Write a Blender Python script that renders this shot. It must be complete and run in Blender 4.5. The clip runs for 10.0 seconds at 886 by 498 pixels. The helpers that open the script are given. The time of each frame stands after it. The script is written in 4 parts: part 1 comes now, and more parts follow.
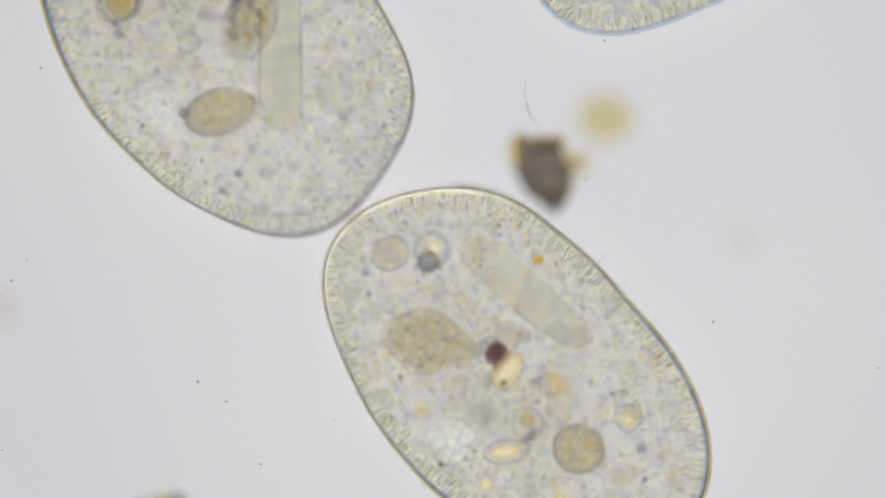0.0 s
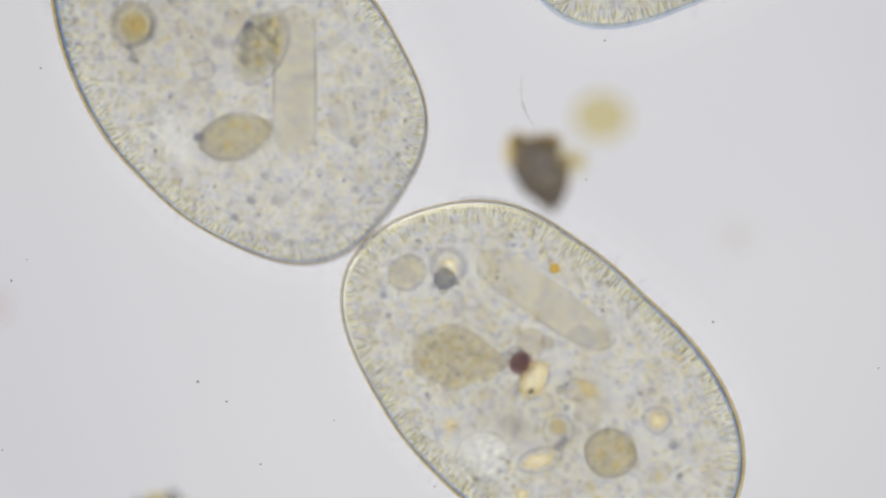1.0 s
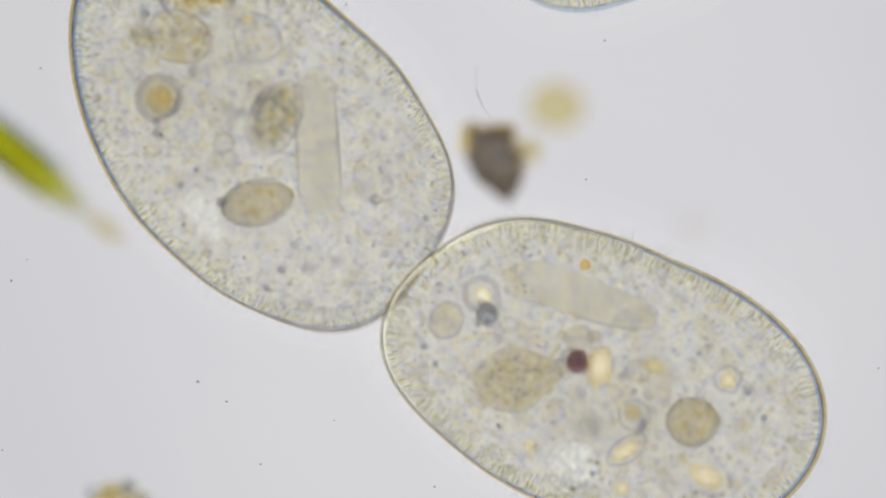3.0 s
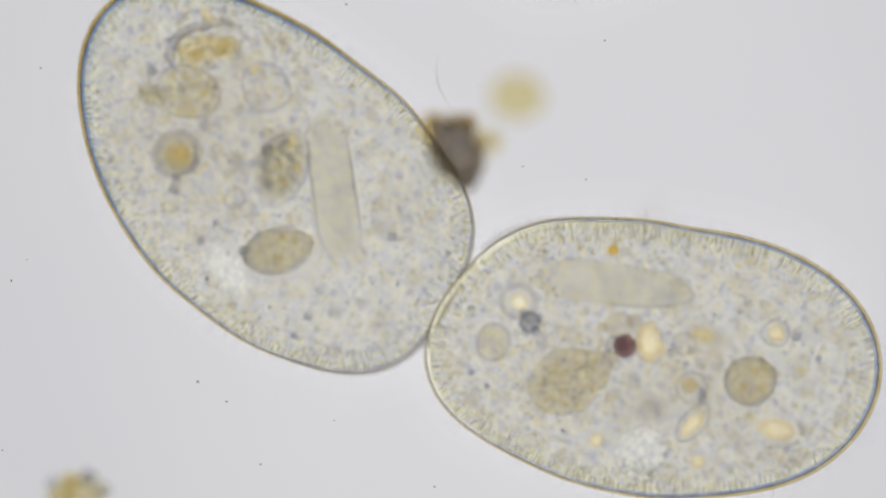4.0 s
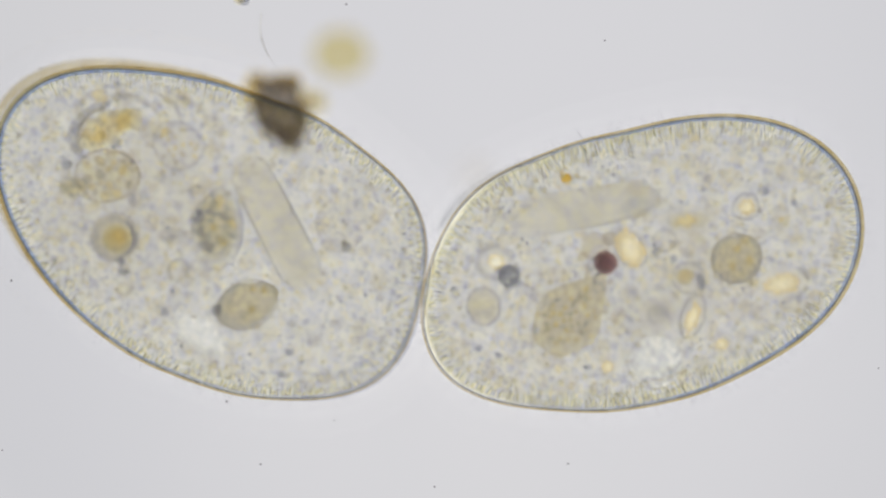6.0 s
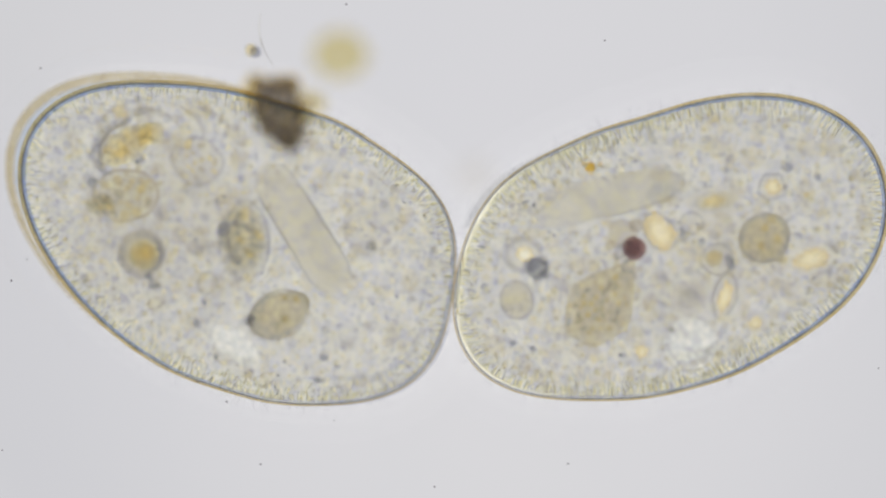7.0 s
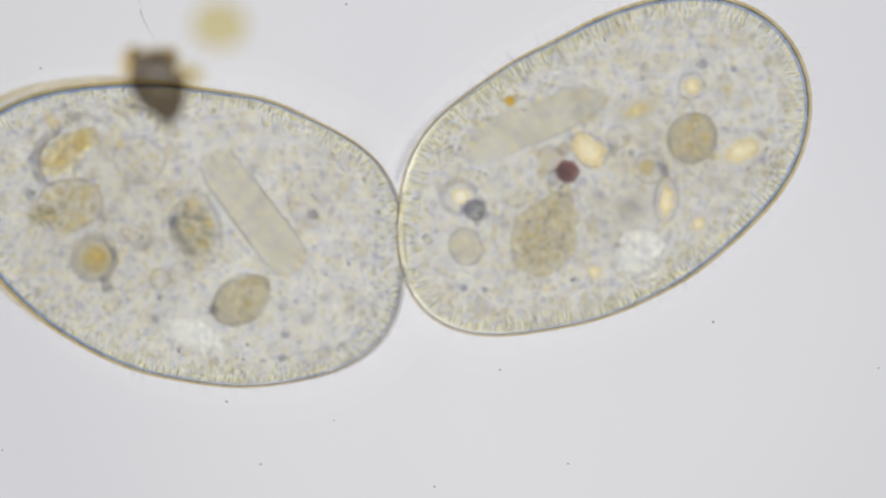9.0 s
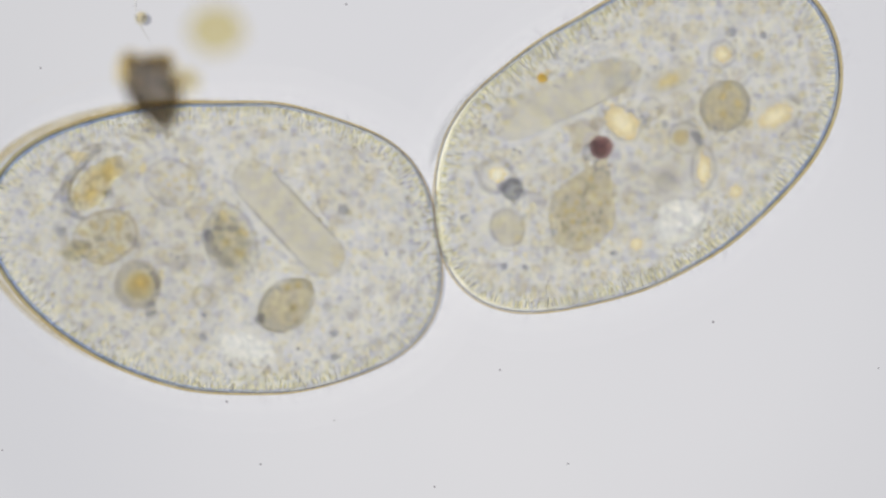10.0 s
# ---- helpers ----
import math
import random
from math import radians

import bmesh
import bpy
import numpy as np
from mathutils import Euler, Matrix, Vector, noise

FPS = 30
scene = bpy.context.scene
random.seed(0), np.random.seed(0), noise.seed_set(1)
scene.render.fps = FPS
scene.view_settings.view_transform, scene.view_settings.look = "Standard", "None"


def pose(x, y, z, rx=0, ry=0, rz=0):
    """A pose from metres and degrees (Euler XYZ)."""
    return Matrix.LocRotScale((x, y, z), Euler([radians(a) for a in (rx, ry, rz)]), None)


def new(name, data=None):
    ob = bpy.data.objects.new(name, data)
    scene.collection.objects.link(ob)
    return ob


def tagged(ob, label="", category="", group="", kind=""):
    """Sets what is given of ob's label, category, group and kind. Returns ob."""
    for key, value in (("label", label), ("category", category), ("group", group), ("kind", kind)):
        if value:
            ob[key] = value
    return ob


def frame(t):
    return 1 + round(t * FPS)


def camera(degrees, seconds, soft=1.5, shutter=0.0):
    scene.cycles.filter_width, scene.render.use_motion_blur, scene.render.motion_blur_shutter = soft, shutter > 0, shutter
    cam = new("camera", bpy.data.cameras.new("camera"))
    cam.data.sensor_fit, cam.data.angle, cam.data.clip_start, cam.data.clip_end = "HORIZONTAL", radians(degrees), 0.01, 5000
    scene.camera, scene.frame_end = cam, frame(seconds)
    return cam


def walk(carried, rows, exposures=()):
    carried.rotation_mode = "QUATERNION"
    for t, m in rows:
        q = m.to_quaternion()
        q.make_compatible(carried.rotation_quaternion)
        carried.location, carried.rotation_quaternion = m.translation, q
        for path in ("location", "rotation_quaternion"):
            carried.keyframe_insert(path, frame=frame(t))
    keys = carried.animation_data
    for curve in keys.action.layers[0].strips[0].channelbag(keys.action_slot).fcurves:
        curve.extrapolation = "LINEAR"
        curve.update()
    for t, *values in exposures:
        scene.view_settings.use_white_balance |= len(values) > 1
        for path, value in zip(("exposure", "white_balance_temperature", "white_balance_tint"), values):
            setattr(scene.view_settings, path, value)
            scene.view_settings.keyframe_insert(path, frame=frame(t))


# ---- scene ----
# A drop of pond water under a microscope, looked at from above through a long lens.
# Enlarged so that one metre stands for about 0.3 mm; z = 0 is the plane of sharp focus.
cam = camera(4.0, 10.0, soft=2.3, shutter=0.5)
D = 0.784 / math.tan(radians(2.0))
cam.data.dof.use_dof = True
cam.data.dof.focus_distance = D
cam.data.dof.aperture_fstop = 0.42
walk(cam, [(0, pose(0, 0, D)), (10, pose(0, 0, D))], [(0, -0.012), (4, -0.012), (7.5, 0.012), (8.5, 0.042), (10, 0.036)])

# many clear bodies lie over one another here, so light passes many surfaces
scene.cycles.max_bounces, scene.cycles.transmission_bounces, scene.cycles.transparent_max_bounces = 32, 32, 48

# ---- light: the lit field lens of the microscope's lamp, far below the slide ----
LAMP_Z, LAMP_R = -6.0, 3.6
world = bpy.data.worlds.new("dark_room")
scene.world = world
world.use_nodes = True
world.node_tree.nodes["Background"].inputs[0].default_value = (0.9, 0.95, 1.0, 1)
world.node_tree.nodes["Background"].inputs[1].default_value = 0.04
scene.view_settings.exposure = 0.0
LAMP_COLOUR, LAMP_POWER = (0.966, 0.957, 0.992), 0.69


# ---- node helpers ----
class Nodes:
    def __init__(self, name):
        self.mat = bpy.data.materials.new(name)
        self.mat.use_nodes = True
        self.tree = self.mat.node_tree
        self.tree.nodes.clear()
        self.out = self.tree.nodes.new("ShaderNodeOutputMaterial")

    def add(self, kind, **given):
        node = self.tree.nodes.new("ShaderNode" + kind)
        for key, value in given.items():
            node.inputs[key.replace("_", " ")].default_value = value
        return node

    def link(self, a, b):
        self.tree.links.new(a, b)

    def done(self, socket):
        self.link(socket, self.out.inputs["Surface"])
        return self.mat

    def noise(self, scale, detail=3.0, rough=0.6, depth=0.15):
        at = self.add("TexCoord")
        n = self.add("TexNoise", Scale=scale, Detail=detail, Roughness=rough)
        flat = self.tree.nodes.new("ShaderNodeVectorMath")
        flat.operation = "MULTIPLY"
        flat.inputs[1].default_value = (1, 1, depth)
        self.link(at.outputs["Object"], flat.inputs[0])
        self.link(flat.outputs[0], n.inputs["Vector"])
        return n.outputs["Fac"]

    def ramp(self, fac, stops):
        r = self.tree.nodes.new("ShaderNodeValToRGB")
        while len(r.color_ramp.elements) < len(stops):
            r.color_ramp.elements.new(0.5)
        for e, (at, col) in zip(r.color_ramp.elements, stops):
            e.position, e.color = at, (*col, 1)
        self.link(fac, r.inputs["Fac"])
        return r.outputs["Color"]

    def multiply(self, a, b):
        m = self.tree.nodes.new("ShaderNodeMix")
        m.data_type, m.blend_type = "RGBA", "MULTIPLY"
        m.inputs[0].default_value = 1.0
        self.link(a, m.inputs[6])
        self.link(b, m.inputs[7])
        return m.outputs[2]


def clear(name, stops, scale=40.0, stops2=None, scale2=12.0, ior=0.0, bump=0.0, bump_scale=60.0, rough=0.0, stops3=None, scale3=5.0):
    """A see-through body that tints the light going through it; ior bends it as well."""
    n = Nodes(name)
    col = n.ramp(n.noise(scale), stops)
    if stops2:
        col = n.multiply(col, n.ramp(n.noise(scale2, 2.0), stops2))
    if stops3:
        col = n.multiply(col, n.ramp(n.noise(scale3, 2.0), stops3))
    if ior:
        s = n.add("BsdfRefraction", Roughness=rough, IOR=ior)
        if bump:
            b = n.add("Bump", Strength=bump, Distance=0.02)
            n.link(n.noise(bump_scale, 2.0), b.inputs["Height"])
            n.link(b.outputs["Normal"], s.inputs["Normal"])
    else:
        s = n.add("BsdfTransparent")
    n.link(col, s.inputs["Color"])
    return n.done(s.outputs[0])


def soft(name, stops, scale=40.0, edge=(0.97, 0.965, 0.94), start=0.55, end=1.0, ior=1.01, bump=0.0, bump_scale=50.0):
    """A clear body; tint painted from middle to edge stands in for light's path."""
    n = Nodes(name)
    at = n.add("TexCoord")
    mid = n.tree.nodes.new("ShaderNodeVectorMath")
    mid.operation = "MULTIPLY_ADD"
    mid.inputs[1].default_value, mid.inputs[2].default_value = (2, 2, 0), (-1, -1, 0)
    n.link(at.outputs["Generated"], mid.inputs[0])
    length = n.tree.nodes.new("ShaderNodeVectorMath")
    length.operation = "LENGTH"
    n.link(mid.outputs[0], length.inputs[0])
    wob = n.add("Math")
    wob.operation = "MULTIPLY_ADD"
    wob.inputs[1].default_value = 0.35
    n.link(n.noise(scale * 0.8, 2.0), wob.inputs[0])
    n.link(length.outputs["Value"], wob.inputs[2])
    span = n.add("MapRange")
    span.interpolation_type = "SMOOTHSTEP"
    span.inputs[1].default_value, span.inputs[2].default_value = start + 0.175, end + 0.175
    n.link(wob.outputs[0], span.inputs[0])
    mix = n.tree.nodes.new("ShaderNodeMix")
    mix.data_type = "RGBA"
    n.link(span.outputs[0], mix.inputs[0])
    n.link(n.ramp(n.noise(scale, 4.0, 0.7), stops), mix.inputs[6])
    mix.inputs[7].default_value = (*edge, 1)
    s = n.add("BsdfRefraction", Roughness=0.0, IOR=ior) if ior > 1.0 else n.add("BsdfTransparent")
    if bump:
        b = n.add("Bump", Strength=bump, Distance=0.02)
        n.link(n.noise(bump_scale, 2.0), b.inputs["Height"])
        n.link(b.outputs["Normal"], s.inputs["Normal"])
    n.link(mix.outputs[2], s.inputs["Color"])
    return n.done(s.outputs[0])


def islands(name, stops, ior=0.0):
    """Clear small grains, each with a tint of its own."""
    n = Nodes(name)
    g = n.add("NewGeometry")
    col = n.ramp(g.outputs["Random Per Island"], stops)
    s = n.add("BsdfRefraction", Roughness=0.0, IOR=ior) if ior else n.add("BsdfTransparent")
    n.link(col, s.inputs["Color"])
    return n.done(s.outputs[0])


def lamp_glass():
    """The lit lens: even in its middle, an added bright ring, dark at its mount."""
    n = Nodes("lit_lens")
    at = n.add("TexCoord")
    length = n.tree.nodes.new("ShaderNodeVectorMath")
    length.operation = "LENGTH"
    off = n.tree.nodes.new("ShaderNodeVectorMath")
    off.operation = "SUBTRACT"
    off.inputs[1].default_value = (0.12, 0.06, 0)
    n.link(at.outputs["Object"], off.inputs[0])
    n.link(off.outputs[0], length.inputs[0])
    div = n.add("Math")
    div.operation = "DIVIDE"
    div.inputs[1].default_value = LAMP_R
    n.link(length.outputs["Value"], div.inputs[0])
    # unseen ring added to brighten the parts that bend light
    prof = n.ramp(div.outputs[0], [(0.0, (1.03, 1.03, 1.03)), (0.20, (1.01, 1.01, 1.01)), (0.34, (0.93, 0.935, 0.94)), (0.38, (0.96, 0.96, 0.96)),
                                   (0.44, (1.72, 1.70, 1.62)), (0.90, (1.66, 1.64, 1.56)), (1.0, (0.12, 0.12, 0.16))])
    # ring made brighter on its left to give the contents relief
    parts = n.add("SeparateXYZ")
    n.link(at.outputs["Object"], parts.inputs[0])
    lean = n.add("MapRange")
    lean.inputs[1].default_value, lean.inputs[2].default_value = -LAMP_R, LAMP_R
    lean.inputs[3].default_value, lean.inputs[4].default_value = 1.0, 0.0
    n.link(parts.outputs[0], lean.inputs[0])
    outer = n.add("MapRange")
    outer.inputs[1].default_value, outer.inputs[2].default_value = 0.40, 0.46
    n.link(div.outputs[0], outer.inputs[0])
    uneven = n.tree.nodes.new("ShaderNodeMix")
    uneven.data_type = "RGBA"
    uneven.inputs[6].default_value = (1, 1, 1, 1)
    n.link(outer.outputs[0], uneven.inputs[0])
    n.link(n.ramp(lean.outputs[0], [(0.0, (0.78, 0.80, 0.86)), (1.0, (1.16, 1.15, 1.10))]), uneven.inputs[7])
    prof = n.multiply(prof, uneven.outputs[2])
    cloud = n.ramp(n.noise(0.9, 2.0, 0.4), [(0.3, (0.975, 0.978, 0.985)), (0.7, (1.02, 1.018, 1.01))])
    tone = n.add("RGB")
    tone.outputs[0].default_value = (*LAMP_COLOUR, 1)
    e = n.add("Emission", Strength=LAMP_POWER)
    n.link(n.multiply(n.multiply(prof, cloud), tone.outputs[0]), e.inputs["Color"])
    return n.done(e.outputs[0])


def halo_shader(share):
    """A film added for the halo at a rim: mostly clear, a small share of it bends the light."""
    n = Nodes("halo_film")
    col = n.ramp(n.noise(9.0, 2.0), [(0.3, (0.97, 0.975, 0.985)), (0.7, (1.0, 1.0, 1.0))])
    a, b, m = n.add("BsdfTransparent"), n.add("BsdfRefraction", Roughness=0.0, IOR=1.27), n.add("MixShader", Fac=share)
    n.link(col, b.inputs["Color"])
    n.link(a.outputs[0], m.inputs[1])
    n.link(b.outputs[0], m.inputs[2])
    return n.done(m.outputs[0])


# ---- materials ----
HALO_RIM = halo_shader(0.16)
HALO_NEAR, HALO_MID, HALO_FAR = halo_shader(0.075), halo_shader(0.042), halo_shader(0.026)
PELLICLE = clear("pellicle", [(0.3, (0.985, 0.982, 0.968)), (0.7, (0.997, 0.995, 0.985))], 30, ior=1.006)
ENDOPLASM = clear("endoplasm", [(0.37, (0.934, 0.938, 0.955)), (0.5, (0.978, 0.977, 0.962)), (0.61, (0.997, 0.996, 0.948))], 40,
                  [(0.36, (0.948, 0.952, 0.972)), (0.5, (0.984, 0.984, 0.978)), (0.62, (0.998, 0.998, 0.970))], 85, ior=1.01,
                  stops3=[(0.33, (0.938, 0.934, 0.920)), (0.5, (0.973, 0.970, 0.958)), (0.67, (1.0, 0.999, 0.992))], scale3=17)
CLOT_YELLOW = clear("yellow_clot", [(0.3, (0.988, 0.972, 0.92)), (0.7, (1.0, 0.988, 0.955))], 40, ior=1.003)
CLOT_BLUE = clear("blue_clot", [(0.3, (0.885, 0.888, 0.925)), (0.7, (0.945, 0.945, 0.968))], 40, ior=1.003)
CLOT_BROWN = clear("brown_clot", [(0.3, (0.955, 0.94, 0.905)), (0.7, (0.98, 0.97, 0.945))], 40, ior=1.003)
RIM_OUTER = clear("fringe_ochre", [(0.3, (0.82, 0.74, 0.52)), (0.7, (0.88, 0.82, 0.65))], 25)
RIM_INNER = clear("membrane_slate", [(0.3, (0.52, 0.535, 0.56)), (0.7, (0.66, 0.67, 0.69))], 25)
RIM_BLUE = clear("fringe_blue", [(0.3, (0.69, 0.76, 0.93)), (0.7, (0.79, 0.84, 0.96))], 25)
TRICHOCYST = islands("trichocyst", [(0.0, (0.77, 0.775, 0.77)), (0.6, (0.88, 0.885, 0.86)), (1.0, (0.96, 0.96, 0.90))])
BRIGHT_ROD = islands("bright_trichocyst", [(0.0, (0.84, 0.825, 0.72)), (0.6, (0.94, 0.915, 0.79)), (1.0, (1.0, 0.98, 0.87))], 1.25)
CILIUM = clear("cilium", [(0.3, (0.955, 0.955, 0.962)), (0.7, (0.985, 0.983, 0.983))], 60)
GRAIN = islands("grain", [(0.0, (0.905, 0.908, 0.935)), (0.35, (0.94, 0.94, 0.96)), (0.6, (0.975, 0.962, 0.935)), (1.0, (1.0, 0.985, 0.92))])
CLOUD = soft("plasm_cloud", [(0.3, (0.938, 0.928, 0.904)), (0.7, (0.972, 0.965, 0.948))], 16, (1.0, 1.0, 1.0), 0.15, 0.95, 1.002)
CREAM_CLOT = islands("cream_clot", [(0.0, (0.81, 0.795, 0.74)), (0.6, (0.86, 0.845, 0.78)), (1.0, (0.91, 0.90, 0.85))], 1.27)
FINE_GRAIN = islands("fine_grain", [(0.0, (0.78, 0.79, 0.84)), (0.5, (0.90, 0.895, 0.88)), (1.0, (0.93, 0.90, 0.80))])
FLECK = islands("bright_fleck", [(0.0, (0.93, 0.905, 0.81)), (0.5, (0.88, 0.865, 0.82)), (1.0, (0.78, 0.80, 0.85))], 1.25)
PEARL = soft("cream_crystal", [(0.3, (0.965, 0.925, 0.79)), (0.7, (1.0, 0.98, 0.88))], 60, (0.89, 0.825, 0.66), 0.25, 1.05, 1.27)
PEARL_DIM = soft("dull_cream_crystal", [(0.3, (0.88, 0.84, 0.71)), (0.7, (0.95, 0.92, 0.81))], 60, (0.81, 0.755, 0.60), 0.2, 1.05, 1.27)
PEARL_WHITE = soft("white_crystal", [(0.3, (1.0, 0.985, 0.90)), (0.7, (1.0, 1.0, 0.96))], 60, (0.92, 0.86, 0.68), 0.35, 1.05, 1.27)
PALE_BLUE = clear("pale_blue_edge", [(0.3, (0.83, 0.87, 0.93)), (0.7, (0.89, 0.925, 0.96))], 20)
BRIGHT_POINTS = islands("bright_points", [(0.0, (0.81, 0.82, 0.85)), (0.6, (0.89, 0.895, 0.91)), (1.0, (0.97, 0.97, 0.97))], 1.27)
DARK_GRAIN = clear("dark_grain", [(0.3, (0.70, 0.71, 0.76)), (0.7, (0.84, 0.84, 0.86))], 60, ior=1.05)
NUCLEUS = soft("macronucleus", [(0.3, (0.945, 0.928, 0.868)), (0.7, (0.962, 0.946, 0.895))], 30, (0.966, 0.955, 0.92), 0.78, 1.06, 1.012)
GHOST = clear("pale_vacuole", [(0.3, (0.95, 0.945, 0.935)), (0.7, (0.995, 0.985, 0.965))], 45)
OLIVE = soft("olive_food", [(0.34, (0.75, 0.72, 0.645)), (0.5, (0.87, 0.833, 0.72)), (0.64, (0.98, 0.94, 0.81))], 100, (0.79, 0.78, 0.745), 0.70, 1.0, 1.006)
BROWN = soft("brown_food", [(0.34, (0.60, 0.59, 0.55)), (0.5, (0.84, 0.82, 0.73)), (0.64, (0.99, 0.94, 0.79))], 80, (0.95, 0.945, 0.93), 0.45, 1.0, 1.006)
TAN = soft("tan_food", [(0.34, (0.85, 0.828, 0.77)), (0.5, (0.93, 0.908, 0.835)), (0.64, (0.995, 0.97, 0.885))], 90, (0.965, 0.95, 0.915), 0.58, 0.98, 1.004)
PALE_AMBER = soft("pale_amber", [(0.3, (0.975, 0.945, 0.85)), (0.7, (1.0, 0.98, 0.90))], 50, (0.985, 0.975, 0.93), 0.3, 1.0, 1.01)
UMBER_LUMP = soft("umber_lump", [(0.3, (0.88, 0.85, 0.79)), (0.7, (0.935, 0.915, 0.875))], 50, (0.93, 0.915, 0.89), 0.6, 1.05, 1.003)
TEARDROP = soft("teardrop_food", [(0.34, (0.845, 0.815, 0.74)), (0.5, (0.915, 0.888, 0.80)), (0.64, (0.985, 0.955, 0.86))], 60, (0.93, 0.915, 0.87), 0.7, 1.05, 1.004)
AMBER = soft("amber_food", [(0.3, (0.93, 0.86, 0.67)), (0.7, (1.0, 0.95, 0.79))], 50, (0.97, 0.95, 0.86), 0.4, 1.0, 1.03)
WALL = clear("vacuole_wall", [(0.3, (0.80, 0.80, 0.825)), (0.7, (0.91, 0.91, 0.915))], 25)
SHADE = clear("vacuole_shade", [(0.3, (0.86, 0.86, 0.885)), (0.7, (0.94, 0.94, 0.95))], 25)
CLEAR = clear("watery_vacuole", [(0.3, (1.0, 1.0, 1.0)), (0.7, (0.985, 0.99, 1.0))], 60)
FOLD = clear("plasm_fold", [(0.3, (0.84, 0.835, 0.84)), (0.7, (0.94, 0.93, 0.91))], 30)
SHADE_DARK = clear("dark_bluish_tint", [(0.3, (0.80, 0.80, 0.83)), (0.7, (0.90, 0.90, 0.91))], 25)
CRUMB = islands("food_crumb", [(0.0, (0.84, 0.84, 0.86)), (0.35, (0.91, 0.895, 0.85)), (0.7, (0.97, 0.93, 0.80)), (1.0, (1.0, 0.975, 0.89))])
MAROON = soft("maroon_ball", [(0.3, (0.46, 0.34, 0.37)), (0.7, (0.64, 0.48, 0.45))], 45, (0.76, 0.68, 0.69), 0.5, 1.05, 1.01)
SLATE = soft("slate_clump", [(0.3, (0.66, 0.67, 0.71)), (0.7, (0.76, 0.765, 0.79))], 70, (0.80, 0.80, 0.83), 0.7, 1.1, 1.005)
BROWN_EDGE = clear("brown_edge", [(0.3, (0.80, 0.775, 0.72)), (0.7, (0.90, 0.88, 0.84))], 40)
SKIN_EDGE = clear("turned_skin", [(0.3, (0.86, 0.86, 0.87)), (0.7, (0.92, 0.92, 0.915))], 18)
HIND = clear("underside_fringe", [(0.3, (0.83, 0.77, 0.61)), (0.7, (0.89, 0.845, 0.72))], 25)
JOINT_SHADE = clear("bluish_joint_shade", [(0.3, (0.87, 0.875, 0.905)), (0.7, (0.93, 0.935, 0.95))], 18)
BAND = clear("bluish_band", [(0.3, (0.945, 0.945, 0.962)), (0.7, (0.975, 0.975, 0.982))], 20)
BLUE_SHADING = clear("bluish_shading", [(0.3, (0.90, 0.91, 0.94)), (0.7, (0.975, 0.975, 0.98))], 26)
CREAM_EDGE = clear("cream_edge", [(0.3, (0.93, 0.92, 0.82)), (0.7, (0.97, 0.96, 0.89))], 30, ior=1.27)
YELLOW = clear("yellow_drop", [(0.3, (0.93, 0.74, 0.30)), (0.7, (0.99, 0.86, 0.48))], 60, ior=1.03)
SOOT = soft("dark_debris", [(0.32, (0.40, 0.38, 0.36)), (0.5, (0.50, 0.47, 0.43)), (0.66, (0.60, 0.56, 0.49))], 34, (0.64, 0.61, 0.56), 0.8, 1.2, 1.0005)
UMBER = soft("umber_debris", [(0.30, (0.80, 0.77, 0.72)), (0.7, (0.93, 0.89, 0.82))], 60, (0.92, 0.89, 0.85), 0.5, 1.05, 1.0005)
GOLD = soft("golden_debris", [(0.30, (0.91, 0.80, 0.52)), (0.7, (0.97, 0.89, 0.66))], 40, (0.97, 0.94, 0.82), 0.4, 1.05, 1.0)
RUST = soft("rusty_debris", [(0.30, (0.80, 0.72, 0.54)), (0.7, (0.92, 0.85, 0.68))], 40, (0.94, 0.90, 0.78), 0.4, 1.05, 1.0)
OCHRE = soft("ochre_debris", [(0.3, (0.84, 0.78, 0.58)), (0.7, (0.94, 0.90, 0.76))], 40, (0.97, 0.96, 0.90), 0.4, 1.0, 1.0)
MOTE = clear("yellow_mote", [(0.3, (0.885, 0.83, 0.60)), (0.7, (0.93, 0.89, 0.70))], 20)
FAINT = clear("faint_mote", [(0.3, (0.95, 0.935, 0.90)), (0.7, (0.98, 0.97, 0.95))], 20)
HAZE = clear("reddish_mote", [(0.3, (0.93, 0.86, 0.84)), (0.7, (0.97, 0.92, 0.90))], 20)
STRAND = clear("bright_strand", [(0.3, (0.97, 0.97, 0.96)), (0.7, (1.0, 1.0, 0.99))], 40, ior=1.16)
FIBRE = clear("glassy_fibre", [(0.3, (0.78, 0.77, 0.74)), (0.7, (0.95, 0.94, 0.92))], 60, ior=1.06)
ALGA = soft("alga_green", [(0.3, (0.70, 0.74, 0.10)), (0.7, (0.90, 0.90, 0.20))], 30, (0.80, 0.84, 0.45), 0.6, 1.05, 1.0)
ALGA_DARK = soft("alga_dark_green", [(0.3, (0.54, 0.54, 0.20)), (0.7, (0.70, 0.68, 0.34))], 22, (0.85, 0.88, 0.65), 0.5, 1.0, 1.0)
ALGA_SKIN = clear("alga_skin", [(0.3, (0.87, 0.85, 0.78)), (0.7, (0.93, 0.92, 0.87))], 22)
DUST = clear("dust", [(0.3, (0.55, 0.54, 0.56)), (0.7, (0.78, 0.76, 0.76))], 40)
SLIDE = clear("slide_glass", [(0.3, (0.995, 0.997, 0.997)), (0.7, (1.0, 1.0, 1.0))], 3, ior=1.0005)


